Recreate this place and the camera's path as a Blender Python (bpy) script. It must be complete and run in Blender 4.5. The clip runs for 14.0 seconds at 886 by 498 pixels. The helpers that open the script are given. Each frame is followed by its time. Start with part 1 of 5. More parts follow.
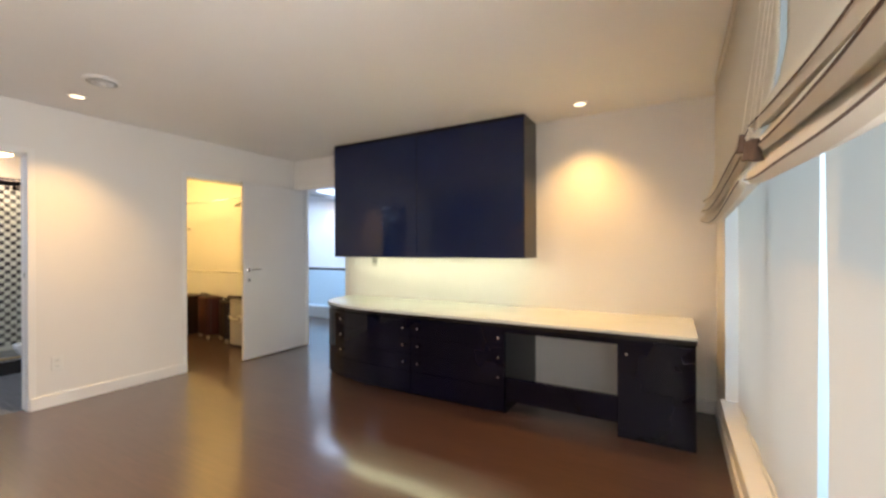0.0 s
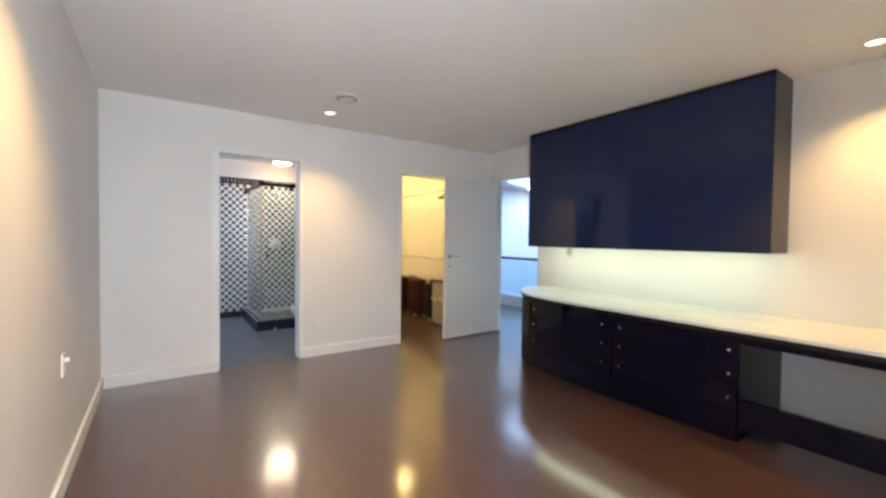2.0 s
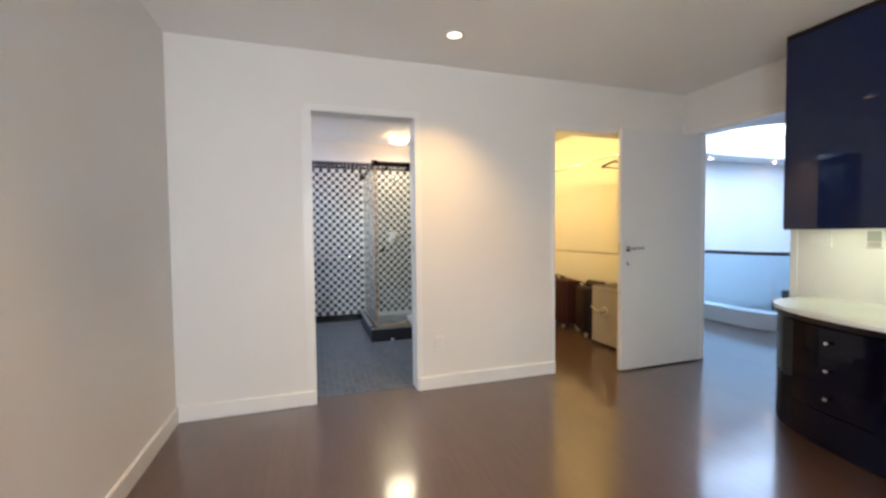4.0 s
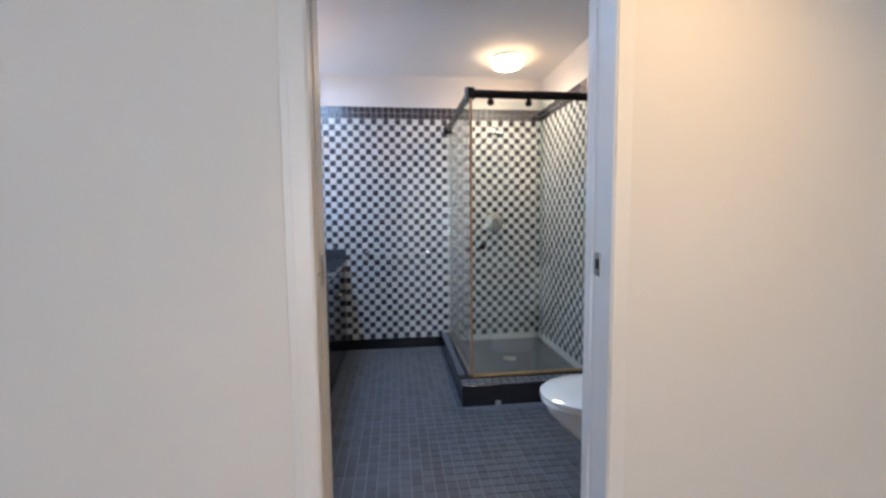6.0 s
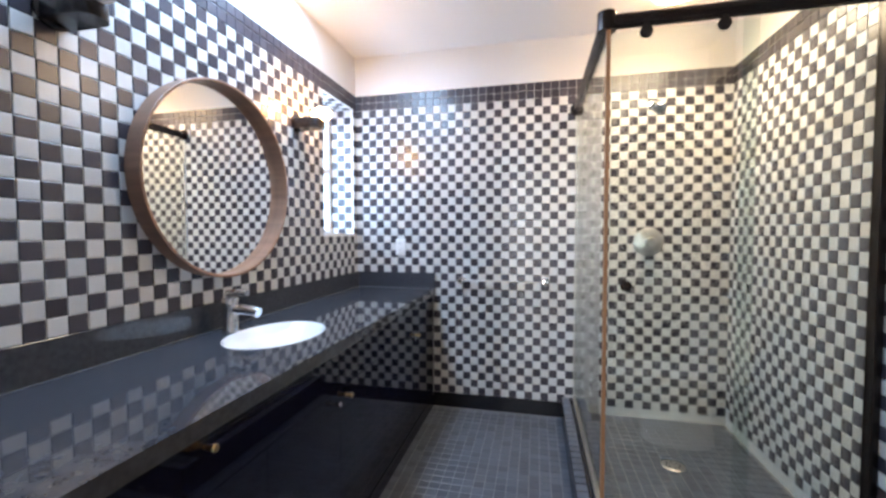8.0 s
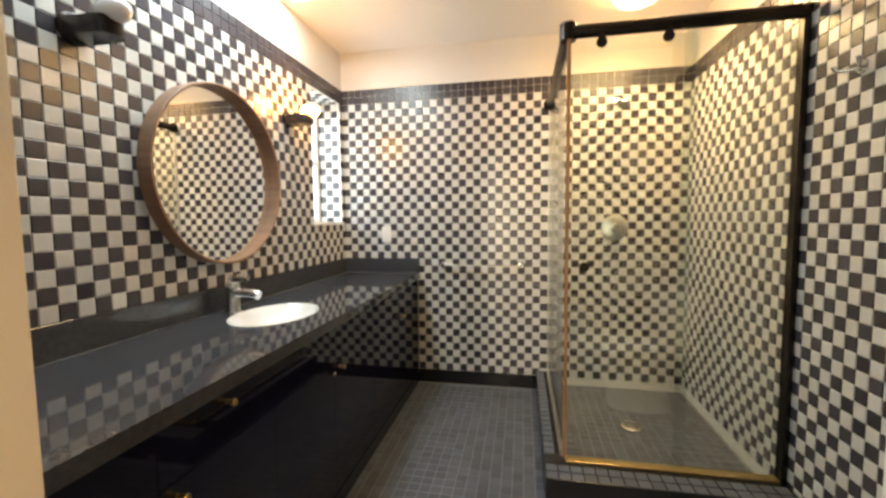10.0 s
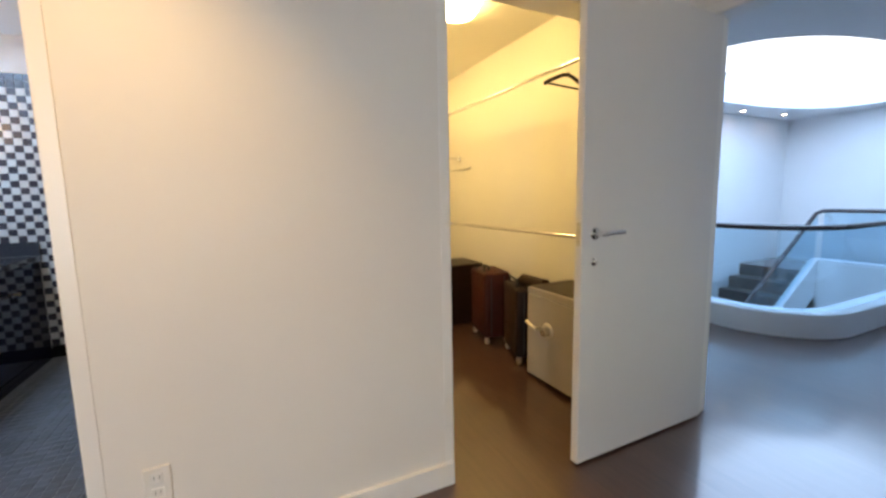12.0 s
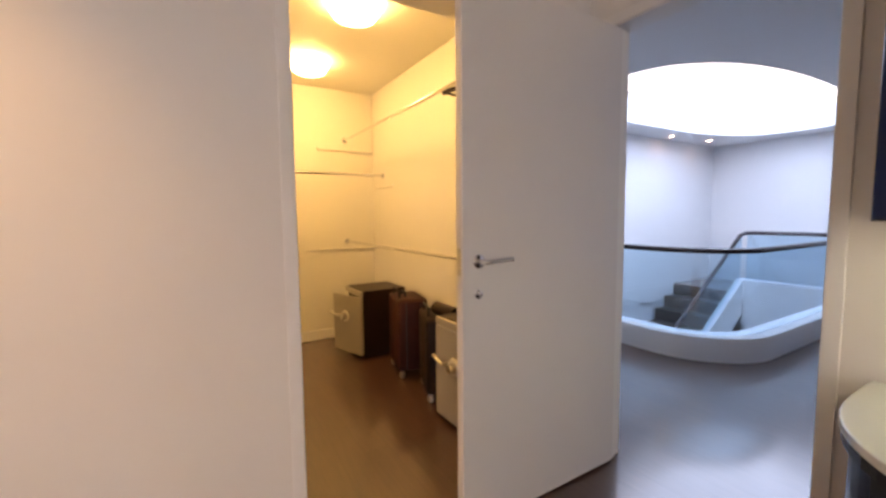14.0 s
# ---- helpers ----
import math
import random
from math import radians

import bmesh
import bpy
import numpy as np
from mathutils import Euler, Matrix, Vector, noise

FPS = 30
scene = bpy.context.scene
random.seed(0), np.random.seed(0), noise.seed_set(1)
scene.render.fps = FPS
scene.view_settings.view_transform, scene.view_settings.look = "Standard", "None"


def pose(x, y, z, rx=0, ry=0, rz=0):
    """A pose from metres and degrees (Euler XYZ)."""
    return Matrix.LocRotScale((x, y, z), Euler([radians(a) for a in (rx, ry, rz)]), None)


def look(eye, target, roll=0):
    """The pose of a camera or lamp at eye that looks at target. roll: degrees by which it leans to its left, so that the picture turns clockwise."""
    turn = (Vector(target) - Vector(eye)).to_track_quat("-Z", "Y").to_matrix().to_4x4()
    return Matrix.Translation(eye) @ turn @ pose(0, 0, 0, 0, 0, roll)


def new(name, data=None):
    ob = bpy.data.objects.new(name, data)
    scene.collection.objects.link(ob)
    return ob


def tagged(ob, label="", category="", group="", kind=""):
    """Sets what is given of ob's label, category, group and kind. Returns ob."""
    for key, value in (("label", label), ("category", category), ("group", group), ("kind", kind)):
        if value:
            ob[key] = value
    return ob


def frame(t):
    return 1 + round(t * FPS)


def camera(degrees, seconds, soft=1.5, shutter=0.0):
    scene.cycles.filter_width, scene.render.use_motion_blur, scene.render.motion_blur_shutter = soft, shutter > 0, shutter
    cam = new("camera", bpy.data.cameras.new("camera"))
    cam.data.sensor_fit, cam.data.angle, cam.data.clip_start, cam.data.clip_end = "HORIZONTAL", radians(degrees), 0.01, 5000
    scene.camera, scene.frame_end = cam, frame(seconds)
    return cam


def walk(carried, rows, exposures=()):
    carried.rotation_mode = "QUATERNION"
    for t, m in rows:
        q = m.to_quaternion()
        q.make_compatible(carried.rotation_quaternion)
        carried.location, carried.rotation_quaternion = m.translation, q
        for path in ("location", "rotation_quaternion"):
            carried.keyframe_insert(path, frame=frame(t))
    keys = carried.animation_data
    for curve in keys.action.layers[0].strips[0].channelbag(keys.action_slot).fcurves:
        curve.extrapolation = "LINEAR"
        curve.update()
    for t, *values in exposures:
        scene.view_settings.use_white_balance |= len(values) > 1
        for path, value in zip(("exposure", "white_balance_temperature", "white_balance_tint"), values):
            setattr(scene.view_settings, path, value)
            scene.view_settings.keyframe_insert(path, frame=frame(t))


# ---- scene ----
cam = camera(95.0, 14.0, soft=2.7)
PATH = [
    (0, (-0.433, -4.441, 1.281), (1.304, -3.449, 1.28), -0.2),
    (0.5, (-0.44, -4.413, 1.28), (1.164, -3.218, 1.268), 0),
    (1, (-0.45, -4.374, 1.283), (1.002, -2.999, 1.256), 0.2),
    (1.5, (-0.456, -4.349, 1.277), (0.836, -2.823, 1.24), 0.5),
    (2, (-0.457, -4.311, 1.273), (0.685, -2.67, 1.221), 0.7),
    (2.5, (-0.398, -4.197, 1.239), (0.599, -2.463, 1.18), 0.6),
    (3, (-0.304, -3.876, 1.188), (0.561, -2.074, 1.122), 0.4),
    (3.5, (-0.12, -3.449, 1.183), (0.618, -1.592, 1.107), -0.1),
    (4, (-0.013, -2.961, 1.19), (0.599, -1.058, 1.115), -0.6),
    (4.2, (0.039, -2.753, 1.192), (0.597, -0.834, 1.108), -0.7),
    (6.3, (0.248, -0.693, 1.213), (0.397, 1.295, 1.044), -0.3),
    (6.5, (0.29, -0.523, 1.208), (0.376, 1.468, 1.035), -0.1),
    (7, (0.295, -0.225, 1.181), (0.243, 1.768, 1.019), 0.2),
    (7.5, (0.319, -0.058, 1.199), (0.102, 1.925, 1.064), 0.3),
    (8, (0.416, 0.013, 1.211), (-0.029, 1.962, 1.131), -0.1),
    (8.2, (0.431, 0.031, 1.23), (-0.086, 1.964, 1.17), -0.2),
    (10.3, (0.512, -0.287, 1.215), (0.21, 1.68, 1.028), -0.7),
    (10.5, (0.578, -0.396, 1.199), (0.364, 1.582, 0.978), -0.5),
    (10.8, (0.7, -0.577, 1.195), (0.632, 1.404, 0.931), -0.85),
    (11, (0.782, -0.736, 1.192), (0.858, 1.244, 0.921), -0.53),
    (11.5, (1.049, -1.106, 1.18), (1.549, 0.814, 0.932), 0.2),
    (12, (1.207, -1.441, 1.21), (2.063, 0.349, 0.961), -1.1),
    (12.5, (1.196, -1.679, 1.224), (2.315, -0.037, 0.993), -0.5),
    (13, (1.242, -1.711, 1.223), (2.454, -0.132, 1.032), -0.5),
    (13.5, (1.428, -1.597, 1.229), (2.611, 0.007, 1.061), -0.5),
    (14, (1.652, -1.368, 1.214), (2.685, 0.337, 1.053), -0.5),
]
EXPOSURES = [(0.0, 1.3, 7600, 14), (1.5, 1.3, 6800, 11), (3.4, 1.3, 6350, 10), (4.0, 1.3, 6900, 12), (6.5, 1.03, 6000, 14), (7.0, 1.3, 5650, 16), (8.0, 1.60, 7250, 15), (10.5, 1.33, 14000, 13), (11.0, 1.14, 9300, 11), (11.5, 1.1, 7600, 9), (12.0, 1.08, 6900, 11), (13.0, 1.12, 7000, 23), (14.0, 1.05, 8300, 28)]
walk(cam, [(t, look(e, g, r)) for t, e, g, r in PATH], EXPOSURES)

# ---- world, lights, exposure ----
world = bpy.data.worlds.new("world")
scene.world = world
world.use_nodes = True
wn = world.node_tree.nodes
sky = wn.new("ShaderNodeTexSky")
sky.sky_type, sky.sun_disc = "NISHITA", False
sky.sun_elevation, sky.sun_rotation = radians(38), radians(60)
world.node_tree.links.new(sky.outputs[0], wn["Background"].inputs[0])
wn["Background"].inputs[1].default_value = 0.08

sun_data = bpy.data.lights.new("sun", "SUN")
sun_data.energy, sun_data.angle, sun_data.color = 1.2, radians(12), (1.0, 0.96, 0.9)
sun = new("sun", sun_data)
sun.matrix_world = look((20, 12, 18), (0, 0, 0))

WARM = (1.0, 0.62, 0.22)
YELLOW = (1.0, 0.66, 0.24)
COOL = (0.38, 0.63, 1.0)


def spot(name, x, y, z, watts, colour, degrees=110, blend=0.7, size=0.05):
    d = bpy.data.lights.new(name, "SPOT")
    d.energy, d.color, d.spot_size, d.spot_blend, d.shadow_soft_size = watts, colour, radians(degrees), blend, size
    ob = new(name, d)
    ob.matrix_world = look((x, y, z), (x, y, z - 1))
    return ob


def bulb(name, x, y, z, watts, colour, size=0.06):
    d = bpy.data.lights.new(name, "POINT")
    d.energy, d.color, d.shadow_soft_size = watts, colour, size
    ob = new(name, d)
    ob.location = (x, y, z)
    return ob


def daylight(name, eye, target, w, h, watts, colour):
    d = bpy.data.lights.new(name, "AREA")
    d.shape, d.size, d.size_y, d.energy, d.color = "RECTANGLE", w, h, watts, colour
    ob = new(name, d)
    ob.matrix_world = look(eye, target)
    return ob


CEIL = 2.455
# last two are unseen: one set for the west wall's glow, one added fill
DOWNLIGHTS = [(0.875, -0.485, 48), (2.985, -3.775, 44), (-0.42, -2.45, 56), (0.875, -3.775, 70)]
for dx, dy, dw in DOWNLIGHTS:
    spot("downlight_beam", dx, dy, CEIL - 0.012, dw, WARM, 104, 0.9)
daylight("window_daylight", (1.1, -4.86, 1.35), (1.1, 0, 1.35), 3.3, 1.7, 7.5, (0.62, 0.80, 1.0))
daylight("window_daylight_open", (-0.47, -4.83, 1.3), (0.2, 0, 1.2), 0.28, 1.8, 31, (0.80, 0.90, 1.0))
spot("bath_ceiling_light_beam", 1.08, 2.25, CEIL - 0.11, 36, (1.0, 0.82, 0.62), 168, 0.5, 0.24)
bulb("sconce_bulb", -0.695, 1.99, 1.90, 2.5, (1.0, 0.58, 0.22), 0.03)
daylight("bath_window_daylight", (-1.06, 2.49, 1.62), (1.0, 2.49, 1.5), 0.36, 0.75, 4.2, COOL)
daylight("bath_skylight_daylight", (-0.61, 1.35, CEIL + 0.05), (-0.61, 1.35, 0), 0.34, 1.2, 16, COOL)
daylight("hall_skylight_daylight", (7.25, 1.12, 2.83), (7.25, 1.12, 0), 4.4, 1.8, 62, (0.27, 0.54, 1.0))

# ---- materials ----


def mat(name, base, rough=0.5, metal=0.0, spec=0.5, coat=0.0):
    m = bpy.data.materials.new(name)
    m.use_nodes = True
    b = m.node_tree.nodes["Principled BSDF"]
    b.inputs["Base Color"].default_value = (*base, 1)
    b.inputs["Roughness"].default_value = rough
    b.inputs["Metallic"].default_value = metal
    b.inputs["Specular IOR Level"].default_value = spec
    b.inputs["Coat Weight"].default_value = coat
    b.inputs["Coat Roughness"].default_value = 0.05
    return m, m.node_tree.nodes, m.node_tree.links, b


def ramp(nodes, links, fac, stops):
    r = nodes.new("ShaderNodeValToRGB")
    while len(r.color_ramp.elements) < len(stops):
        r.color_ramp.elements.new(0.5)
    for e, (p, c) in zip(r.color_ramp.elements, stops):
        e.position, e.color = p, (*c, 1)
    links.new(fac, r.inputs[0])
    return r


def noise_tex(nodes, links, scale, detail=4, stretch=(1, 1, 1), coords="Object"):
    tc, mp, n = nodes.new("ShaderNodeTexCoord"), nodes.new("ShaderNodeMapping"), nodes.new("ShaderNodeTexNoise")
    mp.inputs["Scale"].default_value = stretch
    n.inputs["Scale"].default_value, n.inputs["Detail"].default_value = scale, detail
    links.new(tc.outputs[coords], mp.inputs[0])
    links.new(mp.outputs[0], n.inputs["Vector"])
    return n


def mottled(name, base, amount=0.06, scale=3, rough=0.5, bump=0.02, grain=120, metal=0.0, spec=0.5, coat=0.0, stretch=(1, 1, 1), rough_var=0.06):
    """A surface with broad mottling, fine grain relief and uneven gloss."""
    m, n, l, b = mat(name, base, rough, metal, spec, coat)
    broad = noise_tex(n, l, scale, 5, stretch)
    lo, hi = [c * (1 - amount) for c in base], [min(1, c * (1 + amount)) for c in base]
    r = ramp(n, l, broad.outputs[0], [(0.3, lo), (0.7, hi)])
    l.new(r.outputs[0], b.inputs["Base Color"])
    fine = noise_tex(n, l, grain, 3, stretch)
    bp = n.new("ShaderNodeBump")
    bp.inputs["Strength"].default_value, bp.inputs["Distance"].default_value = bump, 0.004
    l.new(fine.outputs[0], bp.inputs["Height"])
    l.new(bp.outputs[0], b.inputs["Normal"])
    mr = n.new("ShaderNodeMapRange")
    mr.inputs["To Min"].default_value, mr.inputs["To Max"].default_value = max(0.0, rough - rough_var), min(1, rough + rough_var)
    l.new(broad.outputs[0], mr.inputs[0])
    l.new(mr.outputs[0], b.inputs["Roughness"])
    return m


def wood_floor():
    m, n, l, b = mat("dark_wood_floor", (0.06, 0.035, 0.025), 0.2, spec=0.5)
    tc, mp, br = n.new("ShaderNodeTexCoord"), n.new("ShaderNodeMapping"), n.new("ShaderNodeTexBrick")
    mp.inputs["Rotation"].default_value = (0, 0, radians(90))
    l.new(tc.outputs["Object"], mp.inputs[0])
    l.new(mp.outputs[0], br.inputs["Vector"])
    br.inputs["Scale"].default_value = 1.0
    br.inputs["Brick Width"].default_value, br.inputs["Row Height"].default_value = 1.5, 0.13
    br.inputs["Mortar Size"].default_value, br.inputs["Bias"].default_value = 0.0008, 0.0
    br.inputs["Color1"].default_value, br.inputs["Color2"].default_value = (0.076, 0.037, 0.027, 1), (0.090, 0.044, 0.032, 1)
    br.inputs["Mortar"].default_value = (0.050, 0.022, 0.015, 1)
    br.offset = 0.37
    g = noise_tex(n, l, 5, 2, (9, 1, 1))
    mx = n.new("ShaderNodeMixRGB")
    mx.blend_type, mx.inputs[0].default_value = "MULTIPLY", 0.5
    r = ramp(n, l, g.outputs[0], [(0.3, (0.7, 0.7, 0.7)), (0.7, (1.15, 1.1, 1.05))])
    l.new(br.outputs[0], mx.inputs[1]), l.new(r.outputs[0], mx.inputs[2])
    l.new(mx.outputs[0], b.inputs["Base Color"])
    big = noise_tex(n, l, 1.6, 4)
    mr = n.new("ShaderNodeMapRange")
    mr.inputs["To Min"].default_value, mr.inputs["To Max"].default_value = 0.30, 0.38
    l.new(big.outputs[0], mr.inputs[0])
    l.new(mr.outputs[0], b.inputs["Roughness"])
    b.inputs["Coat Weight"].default_value, b.inputs["Coat Roughness"].default_value, b.inputs["Coat IOR"].default_value = 1.0, 0.13, 1.5
    wave = noise_tex(n, l, 5, 2)
    bp = n.new("ShaderNodeBump")
    bp.inputs["Strength"].default_value, bp.inputs["Distance"].default_value = 0.06, 0.01
    l.new(wave.outputs[0], bp.inputs["Height"])
    l.new(bp.outputs[0], b.inputs["Normal"]), l.new(bp.outputs[0], b.inputs["Coat Normal"])
    return m


def glazed(name, base, rough, vary=0.12):
    """Glazed mosaic: each piece a little lighter or darker than its neighbour."""
    m, n, l, b = mat(name, base, rough, spec=0.5)
    oi, geo, add = n.new("ShaderNodeObjectInfo"), n.new("ShaderNodeNewGeometry"), n.new("ShaderNodeMath")
    l.new(oi.outputs["Random"], add.inputs[0])
    l.new(geo.outputs["Random Per Island"], add.inputs[1])
    fr = n.new("ShaderNodeMath")
    fr.operation = "FRACT"
    l.new(add.outputs[0], fr.inputs[0])
    r = ramp(n, l, fr.outputs[0], [(0.0, [c * (1 - vary) for c in base]), (1.0, [min(1, c * (1 + vary)) for c in base])])
    l.new(r.outputs[0], b.inputs["Base Color"])
    g = noise_tex(n, l, 35, 3, coords="Generated")
    bp = n.new("ShaderNodeBump")
    bp.inputs["Strength"].default_value, bp.inputs["Distance"].default_value = 0.03, 0.002
    l.new(g.outputs[0], bp.inputs["Height"])
    l.new(bp.outputs[0], b.inputs["Normal"])
    return m


def glass(name, tint=(0.95, 1.0, 0.98), gloss=0.9):
    """Thin clear glass: seen through, with gloss that grows towards grazing views."""
    m, n, l, b = mat(name, tint, 0.0)
    tr, gl, mix, lw = n.new("ShaderNodeBsdfTransparent"), n.new("ShaderNodeBsdfGlossy"), n.new("ShaderNodeMixShader"), n.new("ShaderNodeLayerWeight")
    tr.inputs[0].default_value = (*tint, 1)
    gl.inputs["Roughness"].default_value = 0.02
    pw, mr = n.new("ShaderNodeMath"), n.new("ShaderNodeMapRange")
    pw.operation, pw.inputs[1].default_value = "POWER", 5.0
    mr.inputs["To Min"].default_value, mr.inputs["To Max"].default_value = 0.085, 0.085 + 0.6 * gloss
    lw.inputs[0].default_value = 0.5
    l.new(lw.outputs["Facing"], pw.inputs[0]), l.new(pw.outputs[0], mr.inputs[0]), l.new(mr.outputs[0], mix.inputs[0])
    l.new(tr.outputs[0], mix.inputs[1]), l.new(gl.outputs[0], mix.inputs[2])
    l.new(mix.outputs[0], n["Material Output"].inputs[0])
    return m


def glow(name, colour, strength):
    m, n, l, b = mat(name, (0.8, 0.8, 0.8), 0.4)
    b.inputs["Emission Color"].default_value = (*colour, 1)
    b.inputs["Emission Strength"].default_value = strength
    return m


def fabric(name, base, through_light=0.35):
    m, n, l, b = mat(name, base, 0.9, spec=0.1)
    tl, mix = n.new("ShaderNodeBsdfTranslucent"), n.new("ShaderNodeMixShader")
    tl.inputs[0].default_value = (*base, 1)
    mix.inputs[0].default_value = through_light
    w = noise_tex(n, l, 260, 2)
    bp = n.new("ShaderNodeBump")
    bp.inputs["Strength"].default_value, bp.inputs["Distance"].default_value = 0.15, 0.001
    l.new(w.outputs[0], bp.inputs["Height"])
    l.new(bp.outputs[0], b.inputs["Normal"])
    l.new(b.outputs[0], mix.inputs[1]), l.new(tl.outputs[0], mix.inputs[2])
    l.new(mix.outputs[0], n["Material Output"].inputs[0])
    return m


WALL = mottled("white_wall_paint", (0.80, 0.775, 0.75), 0.02, 1.2, 0.55, 0.05, 220)
CEILING = mottled("ceiling_paint", (0.90, 0.885, 0.87), 0.02, 1.0, 0.7, 0.05, 200)
TRIM = mottled("white_trim_paint", (0.84, 0.825, 0.81), 0.02, 2.0, 0.32, 0.02, 120)
DOORPAINT = mottled("door_paint", (0.76, 0.74, 0.73), 0.02, 1.5, 0.35, 0.02, 90)
CLOSETPAINT = mottled("closet_paint", (0.78, 0.75, 0.68), 0.02, 1.2, 0.6, 0.04, 200)
HALLPAINT = mottled("hall_paint", (0.84, 0.845, 0.85), 0.02, 1.0, 0.6, 0.03, 200)
FLOOR = wood_floor()
LACQUER = mottled("navy_black_lacquer", (0.003, 0.003, 0.010), 0.2, 2, 0.05, 0.0, 40, spec=0.2, rough_var=0.01)
CARCASS = mottled("dark_brown_board", (0.012, 0.009, 0.009), 0.08, 6, 0.14, 0.01, 60, spec=0.3, rough_var=0.01)
VANITY = mottled("black_vanity_lacquer", (0.004, 0.004, 0.013), 0.2, 2, 0.04, 0.0, 40, spec=0.4, rough_var=0.01)
DESKTOP = mottled("pale_desktop_laminate", (0.74, 0.76, 0.72), 0.02, 3, 0.22, 0.01, 80)
STONE = mottled("black_polished_stone", (0.048, 0.051, 0.061), 0.2, 60, 0.045, 0.0, 200, rough_var=0.02)
CHROME = mottled("chrome", (0.78, 0.78, 0.80), 0.03, 20, 0.12, 0.0, 50, metal=1.0)
STEEL = mottled("brushed_steel", (0.62, 0.60, 0.57), 0.08, 4, 0.32, 0.05, 160, metal=1.0, stretch=(1, 1, 12))
BRASS = mottled("aged_brass", (0.55, 0.40, 0.20), 0.1, 10, 0.3, 0.02, 60, metal=1.0)
BRONZE = mottled("oil_rubbed_bronze", (0.030, 0.022, 0.020), 0.2, 8, 0.25, 0.02, 80, metal=0.6)
COPPER = mottled("copper_brown_seal", (0.36, 0.17, 0.08), 0.1, 10, 0.4, 0.02, 60)
PORCELAIN = mottled("white_porcelain", (0.82, 0.83, 0.84), 0.01, 3, 0.08, 0.0, 50, coat=0.5, rough_var=0.02)
PLASTIC = mottled("white_plastic", (0.80, 0.79, 0.77), 0.01, 8, 0.35, 0.01, 90)
GREYPL = mottled("grey_plastic", (0.35, 0.35, 0.33), 0.03, 8, 0.4, 0.01, 90)
TILEWHITE = glazed("white_glazed_tile", (0.64, 0.635, 0.62), 0.24, 0.04)
TILEBLACK = glazed("charcoal_glazed_tile", (0.060, 0.054, 0.066), 0.24, 0.22)
GROUT = mottled("pale_grout", (0.66, 0.65, 0.63), 0.05, 20, 0.85, 0.2, 300)
DARKGROUT = mottled("grey_grout", (0.22, 0.23, 0.25), 0.1, 20, 0.85, 0.2, 300)
FLOORTILE = glazed("slate_blue_mosaic", (0.080, 0.092, 0.118), 0.30, 0.25)
BASETILE = glazed("black_base_tile", (0.016, 0.015, 0.018), 0.22, 0.2)
MIRROR, *_ = mat("mirror_silver", (0.92, 0.93, 0.93), 0.01, 1.0)
WALNUT = mottled("walnut_veneer", (0.26, 0.135, 0.085), 0.2, 5, 0.4, 0.08, 60, stretch=(1, 1, 9))
CLEAR = glass("clear_glass", (0.93, 0.975, 0.96), 1.0)
GREENGLASS = glass("green_tinted_glass", (0.93, 0.97, 0.965))
WINDOWGLASS = glass("window_glass", (0.96, 0.99, 1.0), 0.2)
BLUEGLASS = glass("pale_blue_balustrade_glass", (0.80, 0.92, 0.98))
SHADECLOTH = fabric("beige_shade_cloth", (0.84, 0.77, 0.67), 0.24)
TRIMCLOTH = fabric("brown_shade_piping", (0.16, 0.11, 0.09), 0.1)
NAVYGLASS = mottled("navy_back_painted_glass", (0.005, 0.012, 0.056), 0.1, 1.5, 0.02, 0.0, 20, spec=0.45, rough_var=0.01)
BLINDCLOTH = fabric("pale_blind_cloth", (0.72, 0.69, 0.65), 0.24)
VINYL = mottled("white_vinyl_frame", (0.80, 0.82, 0.84), 0.01, 4, 0.3, 0.01, 80)
RUBBER = mottled("black_rubber", (0.02, 0.02, 0.02), 0.1, 10, 0.6, 0.05, 100)
CASECLOTH = mottled("black_nylon", (0.018, 0.008, 0.006), 0.2, 12, 0.55, 0.2, 400, spec=0.2)
CASERED = mottled("dark_burgundy_nylon", (0.042, 0.009, 0.007), 0.2, 12, 0.5, 0.2, 400, spec=0.2)
SAFEBODY = mottled("dark_brown_safe_side", (0.018, 0.007, 0.004), 0.15, 5, 0.35, 0.05, 120, spec=0.25)
SAFEFACE = mottled("beige_safe_face", (0.36, 0.33, 0.29), 0.05, 4, 0.38, 0.05, 160)
RAILWOOD = mottled("dark_rail_wood", (0.040, 0.030, 0.034), 0.2, 5, 0.25, 0.03, 60, stretch=(6, 1, 1))
TREAD = mottled("dark_stair_tread", (0.035, 0.028, 0.026), 0.2, 5, 0.35, 0.03, 60)
LAMPGLOW = glow("warm_lamp_glow", (1.0, 0.80, 0.56), 1.1)
SCONCEGLOW = glow("sconce_glass_glow", (1.0, 0.62, 0.26), 11)
CLOSETGLOW = glow("yellow_lamp_glow", (1.0, 0.70, 0.27), 21)
BATHGLOW = glow("bath_lamp_glow", (1.0, 0.68, 0.36), 10)
LEDGLOW = glow("led_strip_glow", (0.88, 1.0, 0.70), 6.2)
SKYGLOW = glow("skylight_diffuser_glow", (0.93, 0.97, 1.0), 0.8)
OUTSIDE = glow("hazy_blue_daylight", (0.17, 0.52, 0.85), 0.42)
SMALLGLOW = glow("hall_downlight_glow", (1.0, 0.72, 0.5), 30)

# ---- mesh helpers ----


